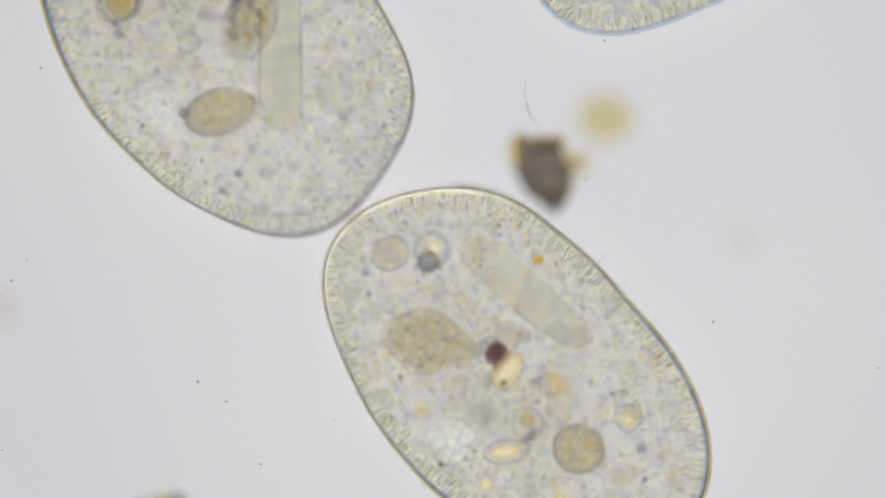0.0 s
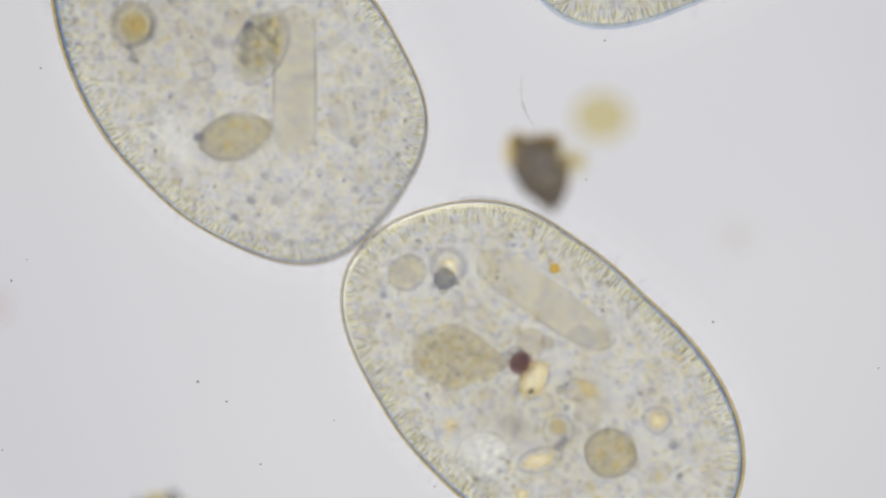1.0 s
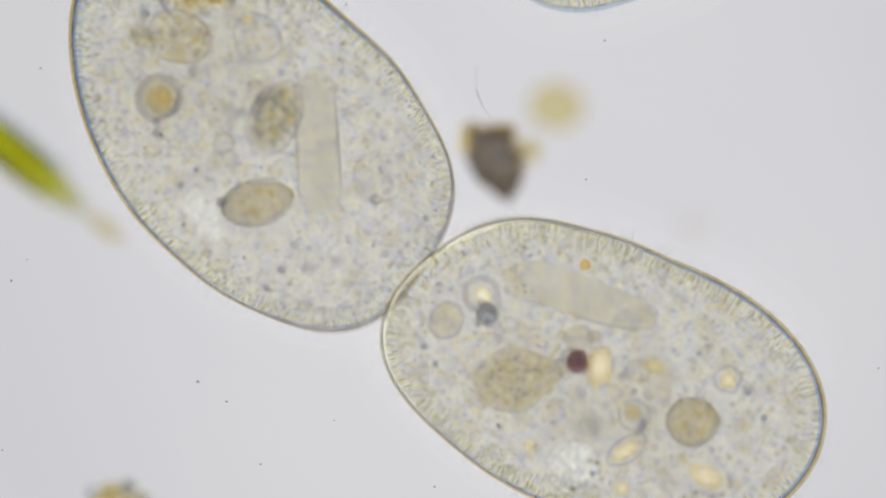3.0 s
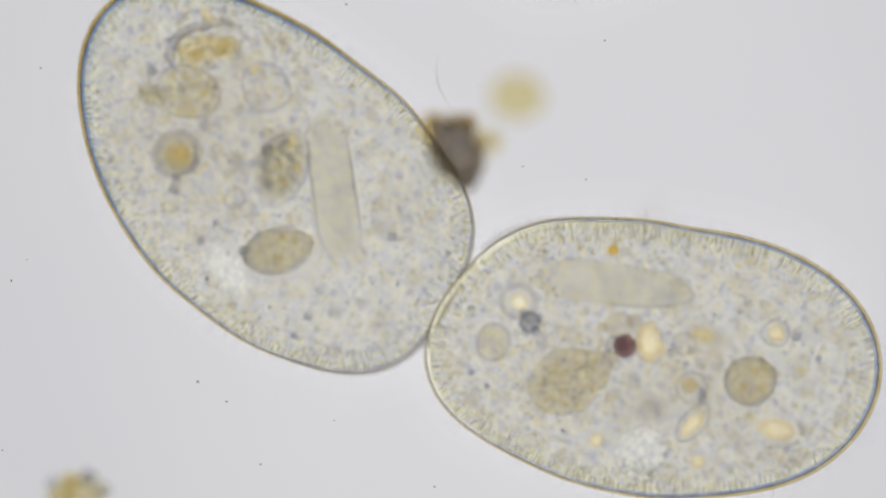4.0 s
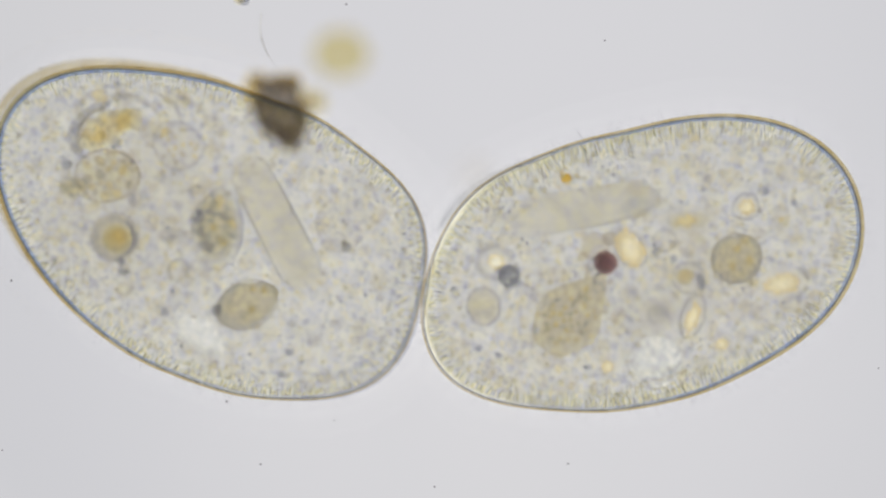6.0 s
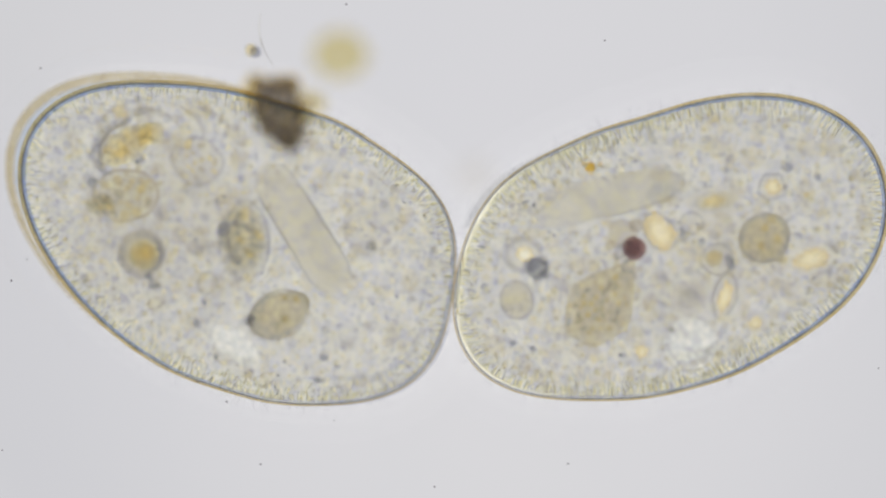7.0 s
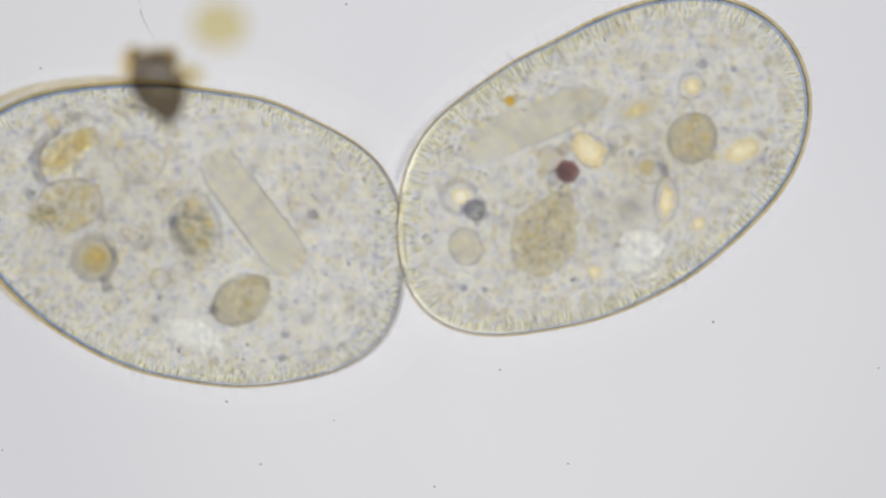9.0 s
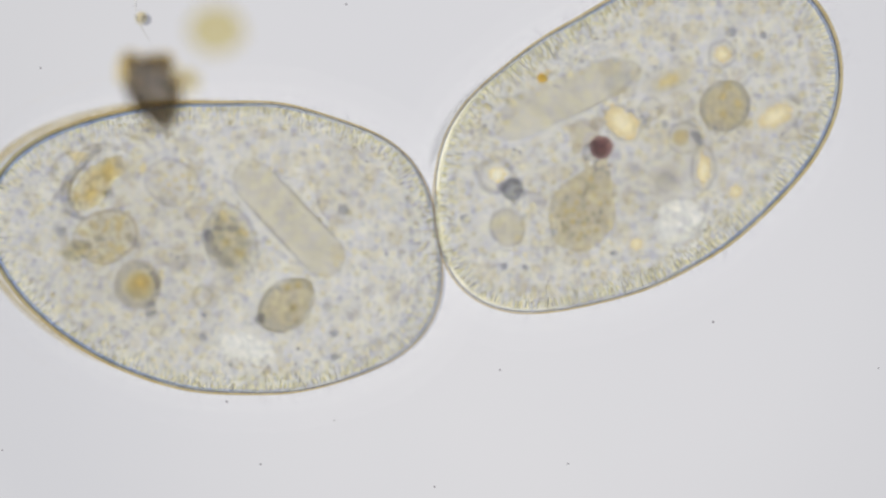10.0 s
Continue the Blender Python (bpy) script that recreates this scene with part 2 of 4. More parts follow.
# ---- mesh helpers ----
def part(name, mesh, material, parent=None, label="", at=(0, 0, 0), turn=0.0):
    mesh.materials.append(material)
    ob = new(name, mesh)
    ob.parent = parent
    ob.matrix_basis = pose(*at, 0, 0, turn)
    if label:
        ob["label"] = label
    return ob


def mesh_of(name, verts, faces, smooth=True):
    me = bpy.data.meshes.new(name)
    me.from_pydata([tuple(v) for v in verts], [], faces)
    me.polygons.foreach_set("use_smooth", [smooth] * len(me.polygons))
    me.update()
    return me


def radius(shape, a):
    """The outline's reach at an angle."""
    r = shape[0]
    for k in range(1, len(shape) // 2 + 1):
        r += shape[2 * k - 1] * math.cos(k * a) + shape[2 * k] * math.sin(k * a)
    return r


def edge_point(shape, a, inset=0.0):
    """A point of the outline and the way out of it."""
    r, d = radius(shape, a), 1e-3
    p = Vector((r * math.cos(a), r * math.sin(a), 0))
    r2 = radius(shape, a + d)
    way = Vector((r2 * math.cos(a + d), r2 * math.sin(a + d), 0)) - p
    out = Vector((way.y, -way.x, 0)).normalized()
    return p - out * inset, out


def swollen(shape, inset, height, around=180, up=40, power=0.72, wobble=0.0, seed=0.0):
    """A closed cushion over an outline: steep at its rim, flat on top."""
    verts, faces = [], []
    ring = [edge_point(shape, 2 * math.pi * i / around, inset)[0] for i in range(around)]
    for j in range(1, up):
        f = math.pi * (j / up - 0.5)
        s, z = math.cos(f) ** power, height * math.sin(f)
        for p in ring:
            v = Vector((p.x * s, p.y * s, z))
            if wobble:
                n = noise.noise(v * 14 + Vector((seed, 0, 0))) + 0.6 * noise.noise(v * 34 + Vector((seed, 5, 0)))
                v *= 1 + wobble * n
            verts.append(v)
    for j in range(up - 2):
        for i in range(around):
            k = (i + 1) % around
            faces.append((j * around + i, j * around + k, (j + 1) * around + k, (j + 1) * around + i))
    low, top = len(verts), len(verts) + 1
    verts += [Vector((0, 0, -height)), Vector((0, 0, height))]
    last = (up - 2) * around
    for i in range(around):
        k = (i + 1) % around
        faces += [(k, i, low), (last + i, last + k, top)]
    return mesh_of("body", verts, faces)


def tube(points, size, sides=6, closed=False, name="tube"):
    """A tube through points; size: a radius or one for each point."""
    verts, faces, n = [], [], len(points)
    for i, p in enumerate(points):
        a = points[(i - 1) % n] if closed or i else p
        b = points[(i + 1) % n] if closed or i < n - 1 else p
        way = (b - a).normalized()
        side = way.cross(Vector((0, 0, 1)))
        side = side.normalized() if side.length > 1e-6 else Vector((1, 0, 0))
        up = side.cross(way)
        r = size[i] if isinstance(size, list) else size
        verts += [p + (side * math.cos(2 * math.pi * k / sides) + up * math.sin(2 * math.pi * k / sides)) * r for k in range(sides)]
    for i in range(n if closed else n - 1):
        j = (i + 1) % n
        for k in range(sides):
            m = (k + 1) % sides
            faces.append((i * sides + k, i * sides + m, j * sides + m, j * sides + k))
    if not closed:
        faces += [tuple(range(sides))[::-1], tuple(range((n - 1) * sides, n * sides))]
    return mesh_of(name, verts, faces)


def lump(rx, ry, rz, wobble=0.1, freq=2.2, seed=0.0, steps=3, point=0.0, smooth=True, square=0.0):
    """A rounded lump with an uneven skin; point draws out its +x end; square makes it boxy."""
    bm = bmesh.new()
    bmesh.ops.create_icosphere(bm, subdivisions=steps, radius=1.0)
    for v in bm.verts:
        c = v.co.copy()
        k = 1 + wobble * (noise.noise(c * freq + Vector((seed, seed * 0.7, 1))) + 0.5 * noise.noise(c * freq * 2.3 + Vector((seed, 9, 1))))
        if square:
            k *= 1 + square * (1 / max(abs(c.x), abs(c.y), abs(c.z)) - 1)
        c *= k
        if point:
            c.y *= 1 - point * max(c.x, 0) ** 1.5
            c.x *= 1 + 0.35 * point * max(c.x, 0)
        v.co = Vector((c.x * rx, c.y * ry, c.z * rz))
    me = bpy.data.meshes.new("lump")
    bm.to_mesh(me)
    bm.free()
    me.polygons.foreach_set("use_smooth", [smooth] * len(me.polygons))
    return me


BALL_V, BALL_F = None, None


def flecks(places, name="flecks"):
    """Many small double cones joined in one mesh; places: (x, y, z, radius) and, for long ones, the way they lie and their stretch."""
    verts, faces = [], []
    for x, y, z, r, *lie in places:
        b, q, k = len(verts), random.uniform(0, 1), random.uniform(0.87, 1.15)
        way, stretch = lie or (0.0, 1.0)
        c, d = math.cos(way), math.sin(way)
        for i in range(6):
            a = q + math.pi * i / 3
            u, v = r * k * math.cos(a) * stretch, r / k * math.sin(a)
            verts.append((x + u * c - v * d, y + u * d + v * c, z))
        verts += [(x, y, z + r * 0.53), (x, y, z - r * 0.53)]
        for i in range(6):
            j = (i + 1) % 6
            faces += [(b + i, b + j, b + 6), (b + j, b + i, b + 7)]
    return mesh_of(name, verts, faces, False)


def scattered(rx, ry, low, high, count, deep=0.012):
    """Places for grains in an oval that keep clear of each other."""
    got = []
    for _ in range(count * 12):
        a, q = random.uniform(0, 2 * math.pi), math.sqrt(random.random())
        x, y, r = rx * q * math.cos(a), ry * q * math.sin(a), random.uniform(low, high)
        if all(math.hypot(x - g[0], y - g[1]) > 0.9 * (r + g[3]) for g in got):
            got.append((x, y, random.uniform(-deep, deep), r))
        if len(got) == count:
            break
    return got


def points_down(places, name="points"):
    """Many small flat-topped six-sided points joined in one mesh, like the culet side of cut stones; places: (x, y, z, radius)."""
    verts, faces = [], []
    for x, y, z, r in places:
        b, q = len(verts), math.pi / 6
        verts += [(x + r * math.cos(q + math.pi * i / 3), y + r * math.sin(q + math.pi * i / 3), z) for i in range(6)] + [(x, y, z - r * 0.88)]
        faces.append(tuple(range(b, b + 6)))
        faces += [(b + (i + 1) % 6, b + i, b + 6) for i in range(6)]
    return mesh_of(name, verts, faces, False)


def film_ring(line, wide):
    """A flat-topped ring along a closed line with a sharp keel below."""
    n = len(line)
    verts = [p + out * d + Vector((0, 0, z)) for p, out in line for d, z in ((-wide, 0), (wide, 0), (0, -wide))]
    faces = [(3 * i + a, 3 * i + b, 3 * ((i + 1) % n) + b, 3 * ((i + 1) % n) + a) for i in range(n) for a, b in ((0, 1), (1, 2), (2, 0))]
    return mesh_of("film", verts, faces, False)


def prism(points, size):
    """A closed ridge of four flat sides along a line, like a bevelled edge of glass."""
    me = tube(points, size, 4, True, "prism")
    for v in me.vertices:
        v.co.z *= 0.62
    for f in me.polygons:
        f.use_smooth = False
    return me


def packed_points(rx, ry, size, seed, uneven=0.0):
    """Close-packed small points that fill an oval with a more or less uneven outline."""
    random.seed(seed)
    places, rows = [], int(1.4 * ry / size / 1.5) + 1
    for j in range(-rows, rows + 1):
        for i in range(-int(rx / size) - 1, int(rx / size) + 2):
            x, y = (i + 0.5 * (j % 2)) * size * 1.732, j * size * 1.5
            a = math.atan2(y / ry, x / rx)
            k = 0.93 + uneven * noise.noise(Vector((math.cos(a) * 1.5 + seed, math.sin(a) * 1.5, seed * 0.37)))
            if math.hypot(x / rx, y / ry) < k:
                places.append((x, y, random.uniform(-0.1, 0.1) * size, size * random.uniform(0.92, 0.99)))
    return points_down(places, "packed_points")


def pearl(rx, ry, seed, size=0.0034):
    """A crystal mass of close-packed small points with an uneven outline."""
    return packed_points(rx * 1.05, ry * 1.05, size, seed, 0.24)


def sausage(half, thin, thick, bend, flat=0.8, wobble=0.04, seed=0.0):
    """A long rounded body along x, thin at its start and thick at its end."""
    verts, faces, n, m = [], [], 34, 24
    for i in range(1, n):
        u = -math.cos(math.pi * i / n)
        r = (thin + (thick - thin) * (u + 1) / 2) * (1 - abs(u) ** 5) ** 0.5
        for k in range(m):
            a = 2 * math.pi * k / m
            q = 1 + wobble * noise.noise(Vector((u * 3 + seed, math.cos(a), math.sin(a))))
            verts.append((u * half, bend * (1 - u * u) + r * q * math.cos(a), r * q * flat * math.sin(a)))
    for i in range(n - 2):
        faces += [(i * m + k, i * m + (k + 1) % m, (i + 1) * m + (k + 1) % m, (i + 1) * m + k) for k in range(m)]
    verts += [(-half, 0, 0), (half, 0, 0)]
    last = (n - 2) * m
    faces += [((k + 1) % m, k, len(verts) - 2) for k in range(m)] + [(last + k, last + (k + 1) % m, len(verts) - 1) for k in range(m)]
    return mesh_of("sausage", verts, faces)


def flake(corners, thick, wobble, seed):
    """A jagged flake over a few corners, thick in its middle."""
    ring, verts, faces = [], [], []
    m = len(corners)
    for i in range(m):
        a, b = Vector((*corners[i], 0)), Vector((*corners[(i + 1) % m], 0))
        for s in (0.0, 0.25, 0.5, 0.75):
            p = a.lerp(b, s)
            ring.append(p * (1 + wobble * noise.noise(p * 60 + Vector((seed, 0, 0)))))
    n = len(ring)
    for s, z in ((0.9, -1), (1.0, -0.3), (1.0, 0.3), (0.9, 1)):
        verts += [Vector((p.x * s, p.y * s, z * thick * (1 + 0.4 * noise.noise(p * 40)))) for p in ring]
    for lev in range(3):
        faces += [(lev * n + i, lev * n + (i + 1) % n, lev * n + n + (i + 1) % n, lev * n + n + i) for i in range(n)]
    verts += [Vector((0, 0, -thick * 1.1)), Vector((0, 0, thick * 1.1))]
    faces += [((i + 1) % n, i, 4 * n) for i in range(n)] + [(3 * n + i, 3 * n + (i + 1) % n, 4 * n + 1) for i in range(n)]
    return mesh_of("flake", verts, faces, False)



def grains(places, squash=0.8, name="grain_cloud"):
    """Many small rounded grains joined in one mesh; places: (x, y, z, radius)."""
    global BALL_V, BALL_F
    if BALL_V is None:
        bm = bmesh.new()
        bmesh.ops.create_icosphere(bm, subdivisions=1, radius=1.0)
        BALL_V, BALL_F = np.array([v.co[:] for v in bm.verts]), [[v.index for v in f.verts] for f in bm.faces]
        bm.free()
    verts, faces = [], []
    for x, y, z, r in places:
        base, stretch, a = len(verts), random.uniform(0.75, 1.35), random.uniform(0, math.pi)
        ca, sa = math.cos(a), math.sin(a)
        for u, v, w in BALL_V:
            u, v = u * r * stretch, v * r / stretch
            verts.append((x + u * ca - v * sa, y + u * sa + v * ca, z + w * r * squash))
        faces += [[i + base for i in f] for f in BALL_F]
    return mesh_of(name, verts, faces)


def apart(shape, inset, bare, count, gap):
    """Random places within an outline, none nearer to another than the gap."""
    taken, found = set(), []
    for k in range(count * 6):
        x, y = inside(shape, inset, bare)
        i, j = int(x // gap), int(y // gap)
        if not any((i + a, j + b) in taken for a in (-1, 0, 1) for b in (-1, 0, 1)):
            taken.add((i, j))
            found.append((x, y))
            if len(found) == count:
                break
    return found


def inside(shape, inset, bare=()):
    """A random place within an outline, outside the bare ovals (x, y, rx, ry, turn)."""
    while True:
        x, y = random.uniform(-0.46, 0.46), random.uniform(-0.3, 0.3)
        if math.hypot(x, y) > radius(shape, math.atan2(y, x)) - inset:
            continue
        for bx, by, rx, ry, turn in bare:
            c, d = math.cos(radians(turn)), math.sin(radians(turn))
            u, v = (x - bx) * c + (y - by) * d, (y - by) * c - (x - bx) * d
            if (u / rx) ** 2 + (v / ry) ** 2 < 1:
                break
        else:
            return x, y


# ---- the setting ----
def setting():
    bm = bmesh.new()
    bmesh.ops.create_circle(bm, cap_ends=True, segments=96, radius=LAMP_R)
    me = bpy.data.meshes.new("lens")
    bm.to_mesh(me)
    bm.free()
    lamp = tagged(new("microscope_lamp"), "round lit lens of the microscope lamp, brighter towards its rim", "lamp", kind="structure")
    lamp.location = (0, 0, LAMP_Z)
    part("lit_lens", me, lamp_glass(), lamp, "white glowing lens with an added brighter outer ring")
    mount = Nodes("mount_black")
    s = mount.add("BsdfPrincipled", Roughness=0.6, Base_Color=(0.02, 0.02, 0.022, 1))
    ring = [Vector((math.cos(a), math.sin(a), 0)) * (LAMP_R + 0.12) for a in np.linspace(0, 2 * math.pi, 97)[:-1]]
    part("mount", tube(ring, 0.12, 10, True), mount.done(s.outputs[0]), lamp, "dark metal mount")
    bm = bmesh.new()
    bmesh.ops.create_cube(bm, size=1.0)
    for v in bm.verts:
        v.co = Vector((v.co.x * 7.6, v.co.y * 2.6, v.co.z * 0.1))
    bmesh.ops.bevel(bm, geom=bm.edges[:], offset=0.01, segments=1, affect="EDGES")
    me = bpy.data.meshes.new("slide")
    bm.to_mesh(me)
    bm.free()
    slide = part("ground", me, SLIDE, None, "", (0, 0, SLIDE_Z - 0.05))
    tagged(slide, "clear glass microscope slide under the water drop", "slide", kind="structure")


SLIDE_Z = -0.203
DEBRIS_Z, MOTE_Z = 0.58, 1.3
HALF = 0.2
setting()

# ---- the ciliates: outlines as a mean radius and its waves, along the cell's long axis ----
SHAPE_A = [0.3205, -0.0254, 0.0083, 0.0708, 0.0126, -0.0154, 0.0010, 0.0118, -0.0015, -0.0059, -0.0018, 0.0028, -0.0025, -0.0012, -0.0019, 0.0016, -0.0018]
SHAPE_B = [0.3101, 0.0114, -0.0197, 0.0787, 0.0058, 0.0042, -0.0020, 0.0098, 0.0049, 0.0011, -0.0028, -0.0006, 0.0024, 0.0007, -0.0015, -0.0007, 0.0014]


def ciliate(shape, far, label, grain_count, seed, bare=(), rim=None, rod=(0.012, 0.021)):
    """A ciliate's skin, cortex and plasm; far: the angle of its free end."""
    random.seed(seed)
    root = tagged(new("ciliate"), label, "ciliate", "dividing ciliates")
    part("body", swollen(shape, 0.0, HALF), PELLICLE, root, "clear thin skin")
    part("endoplasm", swollen(shape, 0.003, 0.05, wobble=0.002, seed=seed), ENDOPLASM, root, "cloudy grey-beige mottled plasm")
    n = 240
    spots = [2 * math.pi * i / n for i in range(n)]
    thick = [0.5 + 0.5 * math.cos(a - far) for a in spots]
    # outer and blue tubes imitate the colour fringes of the lens
    part("outer_fringe", tube([edge_point(shape, a, -0.0015)[0] for a in spots], [(0.0012 + 0.0028 * k ** 1.2) * (0.6 if rim else 1) for k in thick], 6, True), rim or RIM_OUTER, root, "thin pale blue outline" if rim else "thin ochre colour fringe along the outline")
    part("inner_membrane", tube([edge_point(shape, a, 0.0025)[0] for a in spots], [0.0010 + 0.0034 * k * (1 - 0.62 * k) for k in thick], 6, True), rim or RIM_INNER, root, "thin bluish outline" if rim else "thin slate outline")
    part("blue_fringe", tube([edge_point(shape, a, 0.0065)[0] for a in spots], [(0.0004 + 0.0029 * k ** 2) * (0.6 if rim else 1) for k in thick], 6, True), rim or RIM_BLUE, root, "thin bluish colour fringe inside the outline")
    # rods of the cortex, standing side by side across the rim, dark and bright by turns
    length = sum((edge_point(shape, a + 0.0262)[0] - edge_point(shape, a)[0]).length for a in spots)
    verts, faces, lights = [], [], []
    for layer, pitch, first, last in ((0.0, 0.0058, 0.004, 0.007), (0.035, 0.0105, 0.010, 0.022), (0.075, 0.012, 0.018, 0.034)):
        count = int(length / pitch)
        for i in range(count):
            a = 2 * math.pi * (i + random.uniform(-0.28, 0.28)) / count
            sway = 0.42 * noise.noise(Vector((i * 0.11, layer * 90, seed))) + random.gauss(0, 0.10 + layer * 3)
            p, out = edge_point(shape, a, random.uniform(first, last))
            side = Vector((-out.y, out.x, 0))
            way = (-out + side * sway).normalized()
            long, wide = random.uniform(*rod), random.uniform(0.0010, 0.0017)
            z, base = layer + random.uniform(-0.006, 0.006), len(verts)
            for s, w in ((0.0, 0.6), (0.5, 1.0), (1.0, 0.4)):
                c = p + way * long * s + Vector((0, 0, z))
                verts += [c + side * wide * w, c + Vector((0, 0, wide * w)), c - side * wide * w, c - Vector((0, 0, wide * w))]
            for lev in (0, 4):
                faces += [tuple(base + lev + k for k in (i0, (i0 + 1) % 4, (i0 + 1) % 4 + 4, i0 + 4)) for i0 in range(4)]
            faces += [(base + 3, base + 2, base + 1, base), (base + 8, base + 9, base + 10, base + 11)]
            if random.random() < 0.86:
                c = p + side * 0.5 * pitch + way * 0.5 * long
                r = random.uniform(0.0011, 0.0016)
                lights.append((c.x, c.y, z + 0.004, r, math.atan2(way.y, way.x), 0.5 * long / r))
    tagged(part("trichocyst_layer", mesh_of("trichocyst_layer", verts, faces, False), TRICHOCYST, root, "row of fine rods standing across the rim"), kind="stuff")
    tagged(part("bright_rod_layer", flecks(lights), BRIGHT_ROD, root, "bright yellowish gaps between the rods"), kind="stuff")
    # added clear films that imitate the pale halo beside the rim
    for wide, film in ((0.007, HALO_NEAR), (0.017, HALO_MID), (0.034, HALO_FAR)):
        part("halo_film", film_ring([edge_point(shape, a, -0.002 - wide) for a in spots[::2]], wide), film, root, "pale halo beside the cell, added as a clear film")
    # hairs outside
    verts, faces = [], []
    for i in range(620):
        a = random.uniform(0, 2 * math.pi)
        p, out = edge_point(shape, a, -0.001)
        side = Vector((-out.y, out.x, 0))
        lean = 0.5 * math.sin(a * 9 + seed) + random.gauss(0, 0.30)
        long, base, z = random.uniform(0.010, 0.026), len(verts), random.uniform(-0.09, 0.09)
        for s in (0.0, 0.5, 1.0):
            c = p + out * long * s + side * long * lean * s * s + Vector((0, 0, z))
            w = 0.0007 * (1 - 0.5 * s)
            verts += [c + side * w, c + Vector((0, 0, w * 1.6)), c - side * w]
        for lev in (0, 3):
            faces += [tuple(base + lev + k for k in (i0, (i0 + 1) % 3, (i0 + 1) % 3 + 3, i0 + 3)) for i0 in range(3)]
        faces.append((base + 6, base + 7, base + 8))
    tagged(part("ciliary_fringe", mesh_of("ciliary_fringe", verts, faces), CILIUM, root, "fringe of fine pale hairs"), kind="stuff")
    # grains of the plasm
    places = []
    for x, y in apart(shape, 0.03, bare, grain_count, 0.006):
        places.append((x, y, random.uniform(0.02, 0.13), random.choice((0.002, 0.0025, 0.003, 0.0035, 0.004, 0.005))))
    tagged(part("grain_cloud", grains(places), GRAIN, root, "fine bluish and yellowish grains"), kind="stuff")
    for name, material, count, low, high, label in (("yellow_mottling", CLOT_YELLOW, 110, 0.006, 0.012, "soft yellowish clots"), ("blue_mottling", CLOT_BLUE, 190, 0.005, 0.010, "soft bluish clots"),
                                                    ("brown_mottling", CLOT_BROWN, 46, 0.010, 0.024, "soft brownish clots")):
        places = []
        for x, y in apart(shape, 0.036, bare, count, 2 * low):
            places.append((x, y, random.choice((-1, 1)) * random.uniform(0.10, 0.17), random.uniform(low, high)))
        tagged(part(name, grains(places, 0.3), material, root, label), kind="stuff")
    random.seed(seed + 1)
    places = [(x, y, random.uniform(0.10, 0.17), random.uniform(0.0034, 0.0066)) for x, y in apart(shape, 0.034, bare, grain_count // 9, 0.012)]
    tagged(part("cream_mottling", points_down(places), CREAM_CLOT, root, "soft cream clots"), kind="stuff")
    places = []
    for x, y in apart(shape, 0.03, bare, grain_count // 4, 0.009):
        places.append((x, y, random.uniform(0.14, 0.19), random.uniform(0.0025, 0.0050)))
    tagged(part("bright_grain_cloud", flecks(places), FLECK, root, "fine bright grains"), kind="stuff")
    places = [(x, y, random.uniform(0.02, 0.07), random.uniform(0.0012, 0.0026)) for x, y in apart(shape, 0.028, bare, 420, 0.008)]
    tagged(part("fine_grain_cloud", grains(places), FINE_GRAIN, root, "sharp fine dots"), kind="stuff")
    places = []
    for i in range(20):
        x, y = inside(shape, 0.045, bare)
        places.append((x, y, random.uniform(0.0, 0.09), random.uniform(0.002, 0.0045)))
    tagged(part("dark_grain_cloud", grains(places), DARK_GRAIN, root, "scattered small dark grains"), kind="stuff")
    return root


DRIFTS = []
DEPTH = {"ciliate": 0.13, "ciliate.001": 0.11}


def organelle(root, name, mesh, material, x, y, z=0.0, turn=0.0, label="", drift=()):
    """A part of a ciliate at a place in millimetres of its plan; drift: (seconds, x, y and, where it turns, its heading and tilt) as the plasm carries it about."""
    z += DEPTH[root.name]
    ob = part(name, mesh, material, root, label, (x / 1000, y / 1000, z), turn)
    if drift:
        DRIFTS.append((ob, [(t, pose(a / 1000, b / 1000, z, 0, more[1] if more[1:] else 0, more[0] if more else turn)) for t, a, b, *more in drift]))
    return ob


def ring_wall(rx, ry, wall, seed=0, wob=0.06):
    n = 40
    pts = []
    for i in range(n):
        a = 2 * math.pi * i / n
        k = 1 + wob * noise.noise(Vector((math.cos(a) * 1.6 + seed, math.sin(a) * 1.6, seed)))
        pts.append(Vector((rx * k * math.cos(a), ry * k * math.sin(a), 0)))
    return tube(pts, wall, 6, True, "wall")


# the daughter cell whose food lies round a clear rod
cell_a = ciliate(SHAPE_A, math.pi, "swollen oval ciliate, grey-beige and see-through, one half of a dividing pair", 1300, 11,
                 [(-0.176, -0.095, 0.04, 0.04, 0), (-0.024, 0.012, 0.05, 0.06, 30), (-0.243, -0.01, 0.055, 0.045, 0), (-0.157, 0.098, 0.045, 0.04, 0), (0.064, 0.071, 0.12, 0.045, -34), (0.082, -0.073, 0.06, 0.042, 56), (0.036, -0.164, 0.045, 0.028, 10)], None, (0.008, 0.016))
for x, y, rx, ry, turn in ((-195, -110, 0.17, 0.12, -20), (-150, 30, 0.19, 0.14, -20)):
    organelle(cell_a, "plasm_cloud", lump(rx, ry, 0.012, 0.12, 1.6, x), CLOUD, x, y, -0.22, turn, "broad brownish cloud in the plasm")
# bluish shadow line inside the joint, put in as a tinted tube
arc = [edge_point(SHAPE_A, a, 0.042 + 0.006 * math.sin(7 * a))[0] for a in np.linspace(-0.95, 1.15, 40)]
organelle(cell_a, "fold", tube(arc, [0.0008 + 0.0045 * math.sin(math.pi * i / 39) for i in range(40)], 6), BLUE_SHADING, 0, 0, 0.0, 0, "soft bluish shadow line along the joint")
